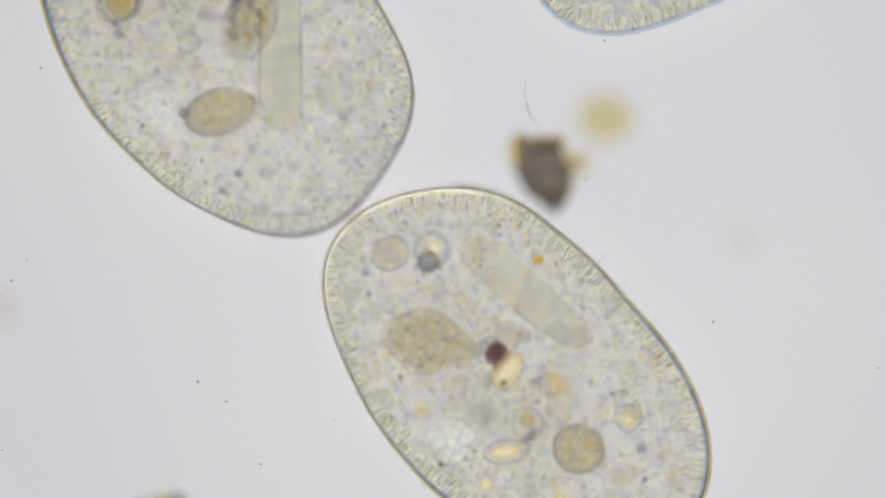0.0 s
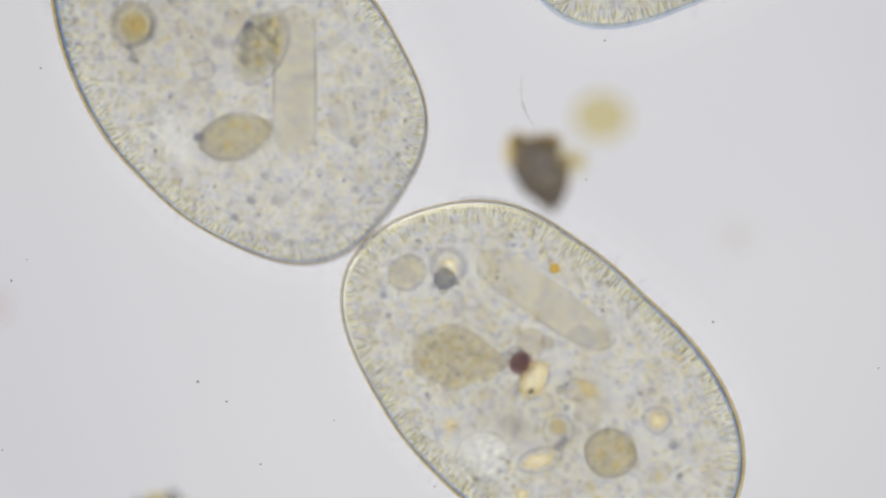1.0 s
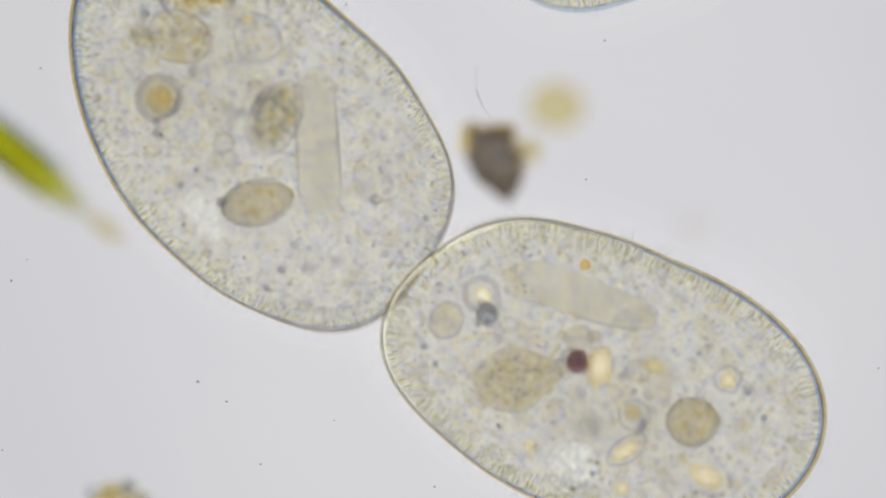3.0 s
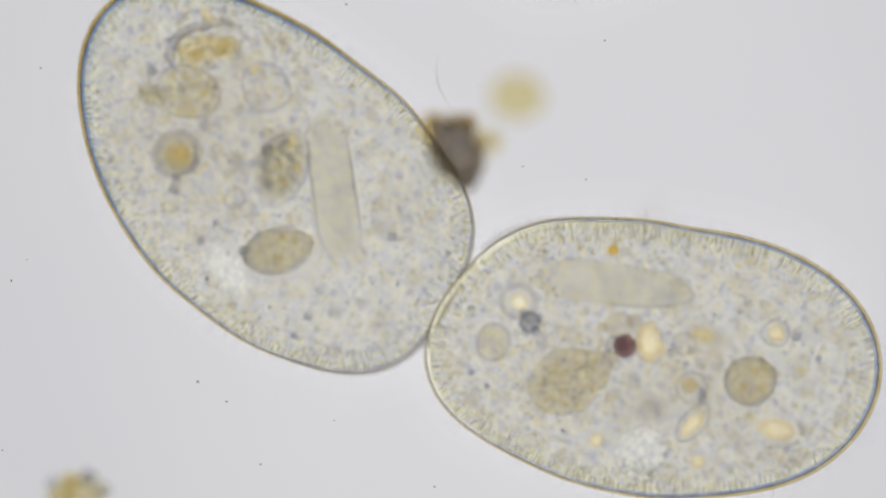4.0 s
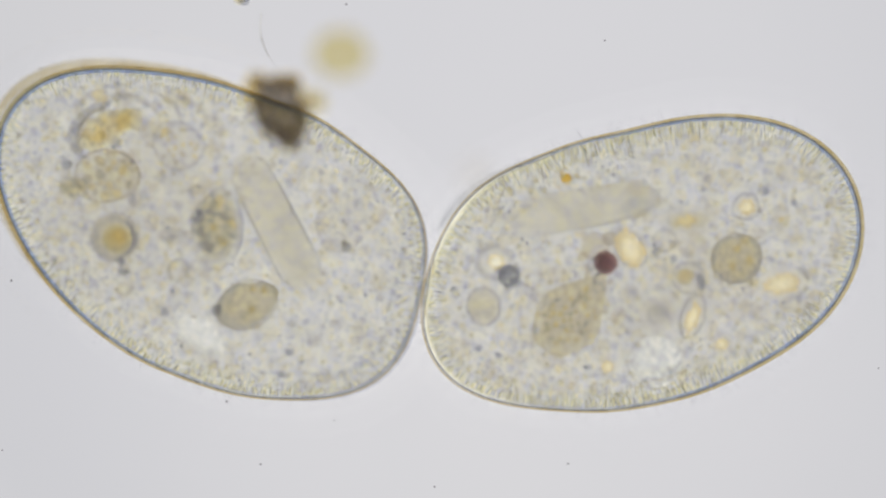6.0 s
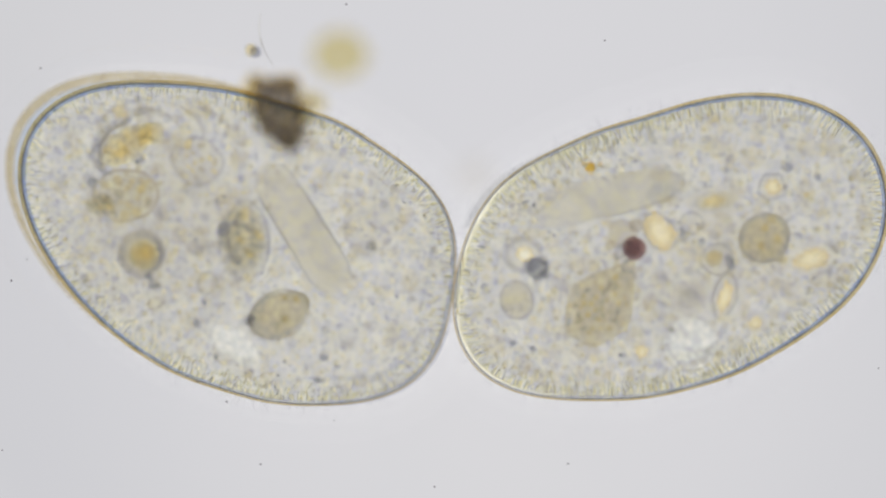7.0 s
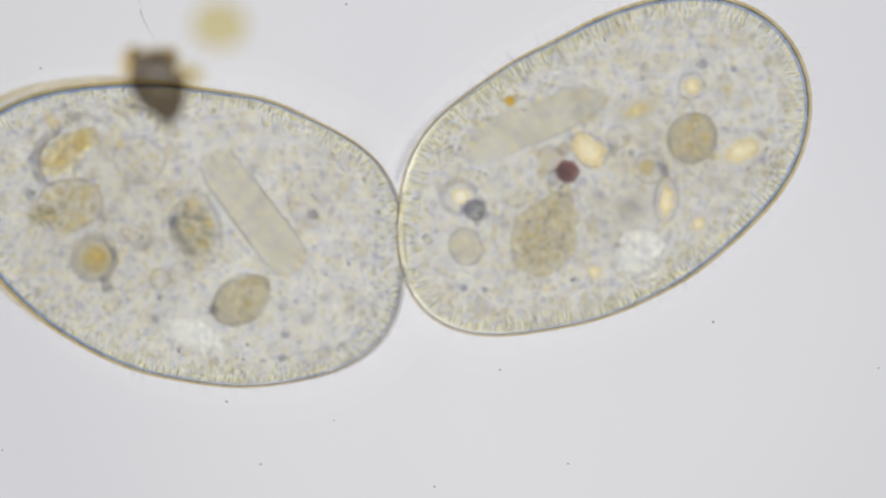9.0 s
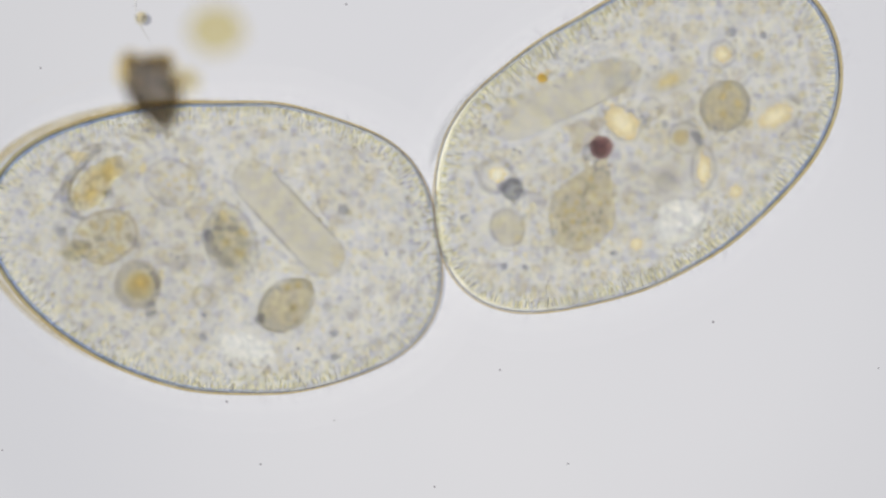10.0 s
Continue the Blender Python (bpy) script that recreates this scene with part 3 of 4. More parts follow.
# underside edge; its ochre and blue stand in for the blurred colour halo
for name, inset, wide, material, label in (("hind_skin", -0.001, 0.0085, HIND, "soft ochre edge of the underside"), ("hind_skin", 0.015, 0.0080, PALE_BLUE, "soft bluish edge of the underside")):
    arc = [edge_point(SHAPE_A, a, inset)[0] for a in np.linspace(1.75, 4.15, 60)]
    organelle(cell_a, name, tube(arc, [0.0004 + wide * math.sin(math.pi * i / 59) for i in range(60)], 8), material, 0, 0, -0.32, 0, label,
              [(0, 2, 0), (4, -3, 0), (4.5, -6, 0), (5.5, -14, 0), (7, -28, 0), (7.5, -29, 0), (9, -28, 0), (10, -26, 0)])
arc = [edge_point(SHAPE_A, a, 0.022)[0] for a in np.linspace(-0.9, 0.95, 40)]
organelle(cell_a, "front_band", tube(arc, [0.0005 + 0.021 * math.sin(math.pi * i / 39) for i in range(40)], 8), BAND, 0, 0, -0.07, 0, "soft bluish grey band along the joint")
# grey-blue shadow beside the joint, painted with a tinted tube
arc = [edge_point(SHAPE_A, a, 0.001)[0] for a in np.linspace(-0.95, 1.05, 40)]
organelle(cell_a, "joint_shadow", tube(arc, [0.0005 + 0.0080 * math.sin(math.pi * i / 39) for i in range(40)], 6), JOINT_SHADE, 0, 0, -0.12, 0, "soft grey shadow along the edge at the joint")
v = organelle(cell_a, "macronucleus", sausage(0.130, 0.037, 0.041, 0.0, 0.7, 0.05, 3.1), NUCLEUS, 50, 75, 0.0, -34, "long smooth pale yellow rod",
              [(0, 66, 70, -36), (2, 52, 79, -35), (4, 47, 78, -34), (5.5, 50, 77, -33), (7, 50, 75, -31), (8.5, 60, 75, -33), (10, 72, 74, -36)])
for side in (-1, 1):
    pts = [Vector((x, side * (0.0355 + 0.012 * x - 22 * max(abs(x) - 0.095, 0) ** 2), -0.012)) for x in np.linspace(-0.118, 0.118, 30)]
    part("edge", tube(pts, [0.0005 + 0.0015 * math.sin(math.pi * i / 29) ** 0.6 for i in range(30)], 6), WALL, v, "thin grey edge")
v = organelle(cell_a, "pale_vacuole", lump(0.046, 0.050, 0.03, 0.06, 1.8, 8.2), GHOST, 154, 132, 0.0, 10, "large pale round vacuole",
              [(0, 176, 128), (4, 160, 130), (7, 154, 132), (10, 157, 132)])
part("wall", ring_wall(0.046, 0.050, 0.0011, 5, 0.12), FOLD, v, "thin grey rim")
# bright rim of the vacuole, imitated by an added halo film
part("bright_wall", film_ring([(Vector((0.049 * math.cos(a), 0.053 * math.sin(a), 0)), Vector((math.cos(a), math.sin(a), 0))) for a in np.linspace(0, 2 * math.pi, 41)[:-1]], 0.0016), HALO_RIM, v, "thin bright rim")
v = organelle(cell_a, "food_vacuole", lump(0.063, 0.040, 0.030, 0.07, 1.5, 1.4, 4, point=0.25), OLIVE, 82, -73, 0.0, 56, "olive brown oval food ball",
              [(0, 81, -73, 69, 0), (1.5, 78, -68, 69, 2), (2.5, 71, -72, 67, 6), (4, 67, -72, 62, 18), (5.5, 80, -74, 57, 28), (7, 84, -79, 55, 32), (8.5, 93, -78, 55, 32), (10, 97, -77, 54, 32)])
part("skin", ring_wall(0.064, 0.041, 0.0019, 2), BROWN_EDGE, v, "thin dark skin")
part("knob", lump(0.011, 0.009, 0.008, 0.15, 2, 4), DARK_GRAIN, v, "small dark knob", (-0.060, 0.014, 0.004))
for k, (x, y) in enumerate(((0.024, 0.010), (-0.016, -0.012), (0.004, 0.020))):
    part("bright_drop", pearl(0.008, 0.006, 50 + k, 0.0026), PEARL_DIM, v, "dull yellow grain", (x, y, 0.036), 40 * k)
v = organelle(cell_a, "food_vacuole", lump(0.068, 0.044, 0.03, 0.14, 2.2, 5.5, 4, point=0.4), BROWN, -24, 12, 0.0, 116, "brown grainy lens-shaped food ball",
              [(0, -14, 58), (1.5, -22, 54), (2.5, -24, 46), (4, -34, 28), (5.5, -28, 15), (7, -28, 4), (8.5, -20, 6), (10, -18, 10)])
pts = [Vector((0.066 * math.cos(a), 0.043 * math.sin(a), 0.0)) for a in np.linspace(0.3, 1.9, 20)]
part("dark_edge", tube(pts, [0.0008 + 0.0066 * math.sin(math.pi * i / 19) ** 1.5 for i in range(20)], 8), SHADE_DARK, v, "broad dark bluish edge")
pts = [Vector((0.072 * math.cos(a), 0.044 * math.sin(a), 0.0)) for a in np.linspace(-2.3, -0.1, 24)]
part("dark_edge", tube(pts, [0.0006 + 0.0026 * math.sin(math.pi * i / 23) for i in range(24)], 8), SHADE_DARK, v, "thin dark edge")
part("clot", lump(0.013, 0.010, 0.008, 0.3, 2, 3), DARK_GRAIN, v, "dark clot", (0.022, 0.034, 0.016))
for k, (x, y, rx, ry) in enumerate(((0.040, 0.012, 0.016, 0.007), (-0.004, 0.030, 0.012, 0.008), (0.026, -0.010, 0.010, 0.007), (-0.030, 0.014, 0.012, 0.009))):
    part("clot", lump(rx, ry, 0.008, 0.4, 2.4, k * 2.1), SHADE_DARK, v, "dark ragged clot", (x, y, 0.02), 35 * k - 20)
for k, (x, y, rx, ry) in enumerate(((0.052, 0.000, 0.010, 0.008), (0.014, -0.026, 0.012, 0.006), (-0.018, -0.010, 0.010, 0.006), (0.006, 0.006, 0.008, 0.006))):
    part("bright_drop", pearl(rx, ry, 60 + k, 0.0026), (PEARL, PEARL_DIM)[k > 0], v, "bright yellow drop", (x, y, 0.036), 30 * k)
v = organelle(cell_a, "food_vacuole", lump(0.041, 0.042, 0.03, 0.06, 2, 6.3), TAN, -176, -95, 0.0, 0, "round food vacuole with an amber core",
              [(0, -182, -101), (2.5, -184, -98), (4, -177, -89), (5.5, -176, -90), (7, -179, -96), (10, -166, -91)])
part("wall", ring_wall(0.036, 0.037, 0.0075, 4), SHADE, v, "broad soft grey ring")
part("core", lump(0.026, 0.025, 0.02, 0.10, 2, 2.5), AMBER, v, "amber core", (0.004, 0.000, 0.004))
part("bright_core", pearl(0.014, 0.012, 71, 0.003), PEARL_DIM, v, "brighter grain in the core", (0.006, 0.008, 0.05))
pts = [Vector((0.034 * math.cos(a), 0.034 * math.sin(a), 0.0)) for a in np.linspace(-0.9, 1.5, 18)]
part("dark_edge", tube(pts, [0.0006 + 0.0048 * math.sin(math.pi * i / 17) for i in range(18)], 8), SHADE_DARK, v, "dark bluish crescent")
part("knob", lump(0.008, 0.007, 0.006, 0.15, 2, 6), DARK_GRAIN, v, "small dark knob", (0.030, -0.030, 0.004))
v = organelle(cell_a, "food_vacuole", lump(0.056, 0.048, 0.03, 0.12, 2.5, 9.1), TAN, -243, -10, 0.0, 30, "grainy tan food vacuole",
              [(0, -244, 4), (4, -244, 0), (5.5, -240, 0), (7, -250, -16), (10, -236, -17)])
part("wall", ring_wall(0.056, 0.046, 0.0018, 9, 0.14), BROWN_EDGE, v, "thin dark wall")
random.seed(4)
tagged(part("crumb_filling", grains(scattered(0.046, 0.038, 0.005, 0.011, 26)), CRUMB, v, "brown crumbs"), kind="stuff")
organelle(cell_a, "food_vacuole", lump(0.028, 0.020, 0.018, 0.2, 2.2, 4.4), BROWN, -284, -52, 0.0, 20, "small brown lump")
v = organelle(cell_a, "food_vacuole", lump(0.047, 0.040, 0.028, 0.1, 2.4, 7.7), GHOST, -157, 98, 0.0, 0, "pale grainy food vacuole",
              [(0, -162, 108), (4, -160, 106), (5.5, -161, 108), (7, -168, 94), (10, -142, 98)])
part("wall", ring_wall(0.047, 0.040, 0.0016, 3, 0.12), WALL, v, "thin grey wall")
tagged(part("crumb_filling", grains(scattered(0.040, 0.033, 0.003, 0.007, 18)), CRUMB, v, "olive crumbs"), kind="stuff")
v = organelle(cell_a, "curved_inclusion", lump(0.052, 0.027, 0.02, 0.22, 2.2, 1.3), AMBER, -276, 66, 0.0, 66, "amber mass wrapped by a dark crescent",
              [(0, -280, 70), (4, -282, 68), (7, -290, 62), (10, -274, 66)])
part("lobe", lump(0.024, 0.018, 0.014, 0.25, 2, 3.3), AMBER, v, "amber lobe", (0.046, -0.010, 0.0), -20)
arc = [Vector((0.056 * math.cos(a) - 0.006, 0.044 * math.sin(a), 0)) for a in np.linspace(0.75, 3.75, 26)]
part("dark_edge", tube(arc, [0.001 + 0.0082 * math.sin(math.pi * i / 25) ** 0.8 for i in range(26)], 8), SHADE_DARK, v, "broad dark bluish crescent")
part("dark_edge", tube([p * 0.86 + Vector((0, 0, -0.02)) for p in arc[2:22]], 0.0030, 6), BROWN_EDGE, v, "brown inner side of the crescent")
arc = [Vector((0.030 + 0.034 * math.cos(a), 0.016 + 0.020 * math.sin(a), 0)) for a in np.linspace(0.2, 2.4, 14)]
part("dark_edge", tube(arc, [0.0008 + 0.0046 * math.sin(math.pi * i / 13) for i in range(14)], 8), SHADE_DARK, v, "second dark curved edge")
part("clot", lump(0.008, 0.010, 0.008, 0.3, 2, 4), SHADE_DARK, v, "bluish clot", (0.004, -0.030, 0.01))
for k, (x, y, rx, ry) in enumerate(((0.026, 0.052, 0.010, 0.014), (-0.016, -0.006, 0.014, 0.010), (0.030, -0.012, 0.016, 0.007), (-0.034, 0.012, 0.008, 0.010))):
    part("bright_streak", pearl(rx, ry, k, 0.0028), (PEARL_DIM, PEARL)[k == 0], v, "bright amber streak", (x, y, 0.05), (25, -10, 30, 60)[k])
for k, (x, y, r, turn) in enumerate(((-268, 96, 60, 20), (-300, 30, 50, 60), (-225, 128, 52, -10), (-255, 60, 40, 35), (-180, 150, 45, 5), (-320, 84, 40, 70))):
    arc = [Vector((r / 1000 * math.cos(a), r / 1400 * math.sin(a), 0)) for a in np.linspace(0.5, 2.4, 12)]
    organelle(cell_a, "fold", tube(arc, [0.001 + 0.003 * math.sin(math.pi * i / 11) for i in range(12)], 6), FOLD, x, y, 0.02, turn, "soft grey fold in the plasm")
organelle(cell_a, "bright_spot", pearl(0.007, 0.012, 5, 0.003), PEARL_DIM, -196, 112, 0.0, 0, "small bright yellow spot")
v = organelle(cell_a, "watery_patch", lump(0.044, 0.027, 0.012, 0.3, 2.2, 3.9), CLEAR, 36, -164, 0.0, 10, "clear watery patch",
              [(0, 8, -160), (2.5, 22, -161), (4, 32, -162), (7, 39, -164), (10, 42, -166)])
# packed points added so that the clear patch shows bright
tagged(part("packed_points", packed_points(0.044, 0.034, 0.0038, 12, 0.5), BRIGHT_POINTS, v, "small points added to brighten the water", (0, 0, 0.03)), kind="stuff")
for x, y, r in ((-135, -134, 9), (-37, -159, 8), (189, -109, 8), (216, -112, 6), (197, -150, 7), (-315, -24, 10), (206, -146, 4), (169, -65, 8)):
    organelle(cell_a, "dark_granule", lump(r / 1000, r / 1100, r / 1200, 0.15, 2, x), DARK_GRAIN, x, y, 0.0, x, "small dark grey granule")
organelle(cell_a, "dark_granule", lump(0.010, 0.009, 0.008, 0.12, 2, 1), DARK_GRAIN, 180, 100, 0.0, 0, "small dark grey granule",
          [(0, 216, 98), (2.5, 198, 97), (4, 184, 95), (5.5, 185, 99), (7, 172, 103), (10, 165, 107)])
for x, y, r in ((-71, -107, 19), (240, -20, 11), (-25, -60, 16), (-110, -30, 22), (40, 165, 20), (-90, 60, 24)):
    organelle(cell_a, "small_vacuole", lump(r / 1000, r / 1000, r / 1200, 0.05, 2, x), GHOST, x, y, 0.0, 0, "small pale vacuole")

for dx, dy, r in ((-6, 0, 15), (12, 14, 10)):
    organelle(cell_a, "dark_clot", lump(r / 1000, r / 1150, r / 1400, 0.3, 2.2, dx + 3), SHADE, -70 + dx, -1 + dy, 0.06, dx * 3, "blurred bluish dark clot",
              [(0, -66 + dx, 6 + dy), (2, -70 + dx, -1 + dy), (4, -88 + dx, -22 + dy), (5.5, -92 + dx, -40 + dy), (10, -100 + dx, -44 + dy)])
v = organelle(cell_a, "ring_vacuole", lump(0.017, 0.019, 0.013, 0.1, 2, 4.4), GHOST, -46, -46, 0.0, 0, "small oval vacuole with a grey rim",
              [(0, -48, -44), (2, -46, -46), (4, -52, -66), (7, -53, -88), (10, -50, -90)])
part("wall", ring_wall(0.017, 0.019, 0.0022, 3, 0.1), WALL, v, "grey rim")

# the daughter cell with the maroon ball
cell_b = ciliate(SHAPE_B, 0.0, "long oval see-through ciliate full of food vacuoles, half of a pair", 1450, 23,
                 [(-0.066, 0.100, 0.128, 0.036, -1), (0.006, -0.183, 0.047, 0.046, 0), (0.182, -0.036, 0.045, 0.042, 0), (-0.128, -0.074, 0.07, 0.05, 36),
                  (0.0, 0.012, 0.035, 0.045, 0), (-0.238, 0.045, 0.035, 0.035, 0), (0.246, -0.104, 0.045, 0.03, 0), (0.09, -0.12, 0.03, 0.045, 0),
                  (-0.042, 0.0, 0.025, 0.03, 0), (0.025, -0.104, 0.04, 0.038, 0), (0.088, -0.056, 0.032, 0.03, 0), (-0.27, -0.027, 0.04, 0.036, 0), (-0.055, 0.032, 0.032, 0.03, 0), (0.105, 0.04, 0.06, 0.03, 0), (0.216, 0.05, 0.03, 0.04, 0), (-0.075, -0.174, 0.02, 0.02, 0), (0.119, -0.183, 0.02, 0.02, 0)])
# broad tinted lumps added only to darken the middle of this cell
for x, y, rx, ry, turn in ((70, -70, 0.20, 0.12, 10), (-120, -60, 0.17, 0.12, 20)):
    organelle(cell_b, "plasm_cloud", lump(rx, ry, 0.012, 0.12, 1.6, x), CLOUD, x, y, -0.20, turn, "broad brownish cloud in the plasm")
arc = [edge_point(SHAPE_B, a, -0.011 * ((a - 1.95) / 0.83) ** 2)[0] for a in np.linspace(1.95, 2.78, 30)]
organelle(cell_b, "upper_edge", tube(arc, [0.0008 + 0.0105 * (i / 29) ** 1.2 * (1 - (i / 29) ** 8) for i in range(30)], 8), SKIN_EDGE, 0, 0, 0.09, 0, "soft grey upper edge that runs on to the joint",
          [(0, 5, -4), (2.5, 6, -5), (4, 3, -2), (5, 0, 0), (10, 0, 0)])
# ridge added to imitate the bright optical line inside the rim
spots = [2 * math.pi * i / 120 for i in range(120)]
organelle(cell_b, "bright_edge", prism([edge_point(SHAPE_B, a, 0.007)[0] for a in spots], [0.0002 + 0.0040 * (0.5 - 0.5 * math.cos(a + 0.30)) ** 7 for a in spots]), CREAM_EDGE, 0, 0, -0.06, 0, "added glassy ridge that shines cream where the pair is joined")
v = organelle(cell_b, "macronucleus", sausage(0.140, 0.038, 0.034, 0.006, 0.7, 0.08, 2.1), NUCLEUS, -64, 102, 0.0, -4, "long smooth pale yellow body",
              [(0, -84, 90, 7), (2, -82, 92, 6), (4, -74, 97, 1), (5.5, -66, 101, -3), (7, -64, 102, -5.5), (10, -54, 106, -7)])
pts = [Vector((0.138 * math.cos(a), 0.004 + 0.033 * math.sin(a), 0)) for a in np.linspace(-1.9, 0.7, 26)]
part("edge", tube(pts, [0.0004 + 0.0014 * math.sin(math.pi * i / 25) for i in range(26)], 6), WALL, v, "thin grey edge round one end")
# shading at the end of the nucleus, painted as a bluish lump
part("shade", lump(0.026, 0.018, 0.012, 0.2, 2, 3.7), BLUE_SHADING, v, "faint bluish shading at one end", (0.092, -0.008, 0.05))
organelle(cell_b, "maroon_ball", lump(0.0205, 0.022, 0.022, 0.12, 1.6, 1.9, 4), MAROON, -42, 0, 0.01, 0, "dark maroon round ball",
          [(0, -39, -14), (2, -41, -12), (4, -40, -2), (5.5, -47, 3), (7, -46, 6), (8.5, -43, 7), (10, -46, 4)])
# bluish shadow beside the ball, put in as a tinted lump
organelle(cell_b, "blue_shade", lump(0.020, 0.018, 0.012, 0.2, 2, 6.3), SHADE_DARK, -58, -2, 0.02, 0, "bluish shade beside the maroon ball",
          [(0, -54, -12), (4, -56, -4), (7, -62, 4), (10, -62, 4)])
v = organelle(cell_b, "crystal_vacuole", lump(0.043, 0.031, 0.025, 0.08, 2, 8.8), GHOST, 2, 16, 0.0, -74, "pale vacuole holding a bright crystal",
              [(0, -4, -20), (2, -4, -14), (4, 2, 10), (5.5, 0, 17), (7, 6, 20), (10, 8, 22)])
part("crystal", pearl(0.036, 0.023, 6), PEARL, v, "bright cream crystal", (0, 0, 0.035))
part("wall", ring_wall(0.036, 0.024, 0.002, 3, 0.1), WALL, v, "thin grey wall")
for x, y, r in ((-55, 32, 28), (-30, 44, 14), (-84, 24, 10)):
    organelle(cell_b, "brown_lump", lump(r / 1000, r / 1100, r / 1300, 0.1, 2, x), UMBER_LUMP, x, y, -0.01, 0, "soft brownish lump",
              [(0, -50, 22), (4, -55, 32), (10, -59, 40)] if r == 28 else ())
v = organelle(cell_b, "food_vacuole", lump(0.046, 0.042, 0.03, 0.06, 2.0, 4.7, 4), OLIVE, 182, -36, 0.0, 20, "round olive brown food ball",
              [(0, 182, -20), (2, 185, -26), (4, 188, -28), (5.5, 179, -40), (7, 179, -45), (10, 179, -44)])
part("wall", ring_wall(0.046, 0.042, 0.0018, 5, 0.08), BROWN_EDGE, v, "thin dark wall")
for k, (x, y) in enumerate(((0.010, 0.014), (-0.014, -0.006), (0.016, -0.016), (0.028, 0.020))):
    part("bright_drop", pearl(0.009, 0.006, 80 + k, 0.0026), PEARL_DIM, v, "dull yellow grain", (x, y, 0.036), 50 * k)
v = organelle(cell_b, "food_vacuole", lump(0.078, 0.058, 0.03, 0.08, 1.7, 3.6, 4, point=0.75), TEARDROP, -128, -74, -0.01, 36, "large pale tan teardrop-shaped vacuole",
              [(0, -134, -88), (4, -126, -76), (7, -130, -72), (10, -127, -74)])
tagged(part("stipple", grains(scattered(0.058, 0.042, 0.003, 0.006, 44), 0.4), CRUMB, v, "fine brown stipple"), kind="stuff")
v = organelle(cell_b, "food_vacuole", lump(0.035, 0.030, 0.024, 0.1, 2.2, 7.1), TAN, -270, -27, 0.0, 85, "tan oval food vacuole with a thick wall",
              [(0, -295, -33), (2.5, -288, -32), (4, -270, -32), (5.5, -274, -23), (7, -270, -20), (10, -260, -34)])
part("wall", ring_wall(0.033, 0.028, 0.0036, 7, 0.1), SHADE, v, "thick grey ring")
v = organelle(cell_b, "bright_vacuole", lump(0.032, 0.032, 0.025, 0.04, 2, 1.2), GHOST, -240, 48, 0.0, 0, "round vacuole with a brilliant spot",
              [(0, -253, 25), (2.5, -245, 30), (4, -238, 46), (5.5, -237, 50), (7, -236, 54), (10, -231, 56)])
part("wall", ring_wall(0.030, 0.029, 0.0060, 2, 0.06), SHADE, v, "broad soft grey ring")
part("core", pearl(0.016, 0.014, 2, 0.003), PEARL_WHITE, v, "brilliant cream core", (0.003, -0.003, 0.004))
random.seed(8)
v = organelle(cell_b, "slate_clump", lump(0.018, 0.019, 0.012, 0.30, 2.6, 6.1, 4), SLATE, -220, 24, 0.012, 0, "knobbly dark slate clump",
              [(0, -240, 6), (2, -235, 3), (4, -212, 13), (5.5, -217, 19), (7, -219, 23), (10, -219, 20)])
for dx, dy, r in ((-0.013, 0.012, 0.009), (0.011, -0.014, 0.009), (-0.006, -0.021, 0.007), (0.015, 0.010, 0.007)):
    part("knob", lump(r, r, r, 0.2, 2, dx * 900), SHADE_DARK, v, "", (dx, dy, 0.002))
v = organelle(cell_b, "contractile_vacuole", lump(0.046, 0.045, 0.014, 0.03, 2, 9.9, 4), CLEAR, 6, -183, 0.0, 0, "large clear round water vacuole",
              [(0, 26, -182), (2.5, 26, -182), (4, 20, -184), (5.5, 0, -187), (7, -2, -183), (10, 5, -184)])
part("wall", ring_wall(0.049, 0.048, 0.0013, 2, 0.03), FOLD, v, "thin pale wall")
# points that bend light, added to whiten the clear vacuole
tagged(part("packed_points", packed_points(0.048, 0.047, 0.0040, 7, 0.05), BRIGHT_POINTS, v, "small points added to brighten the water", (0, 0, 0.03)), kind="stuff")
v = organelle(cell_b, "small_ring_vacuole", lump(0.019, 0.019, 0.015, 0.05, 2, 3.3), GHOST, -76, -174, 0.0, 0, "small ring with a yellow core",
              [(0, -54, -177), (2.5, -58, -180), (4, -64, -174), (5.5, -85, -175), (7, -87, -171), (10, -79, -174)])
part("core", pearl(0.012, 0.011, 4, 0.0028), PEARL, v, "yellow core", (0, 0, 0.02))
v = organelle(cell_b, "small_ring_vacuole", lump(0.020, 0.020, 0.015, 0.05, 2, 5.3), GHOST, 119, -183, 0.0, 0, "small ring with a yellow core")
part("core", pearl(0.013, 0.011, 14, 0.0028), PEARL, v, "yellow core", (0, 0, 0.02))
v = organelle(cell_b, "angular_vacuole", lump(0.023, 0.021, 0.018, 0.12, 1.6, 2.6, square=0.3), GHOST, 216, 52, 0.0, 15, "angular pale vacuole with a grey rim",
              [(0, 201, 82), (2, 209, 70), (4, 219, 62), (5.5, 217, 47), (7, 219, 37), (10, 221, 37)])
part("wall", ring_wall(0.024, 0.022, 0.0024, 6, 0.22), WALL, v, "grey angular rim")
part("core", pearl(0.015, 0.015, 31, 0.0028), PEARL, v, "cream core", (0, 0, 0.03))
v = organelle(cell_b, "food_vacuole", lump(0.047, 0.030, 0.024, 0.1, 2, 5.9), GHOST, 246, -104, 0.0, -4, "pale leaf-shaped vacuole with a dark edge")
part("core", pearl(0.034, 0.020, 9), PEARL, v, "cream yellow core", (0, 0, 0.06))
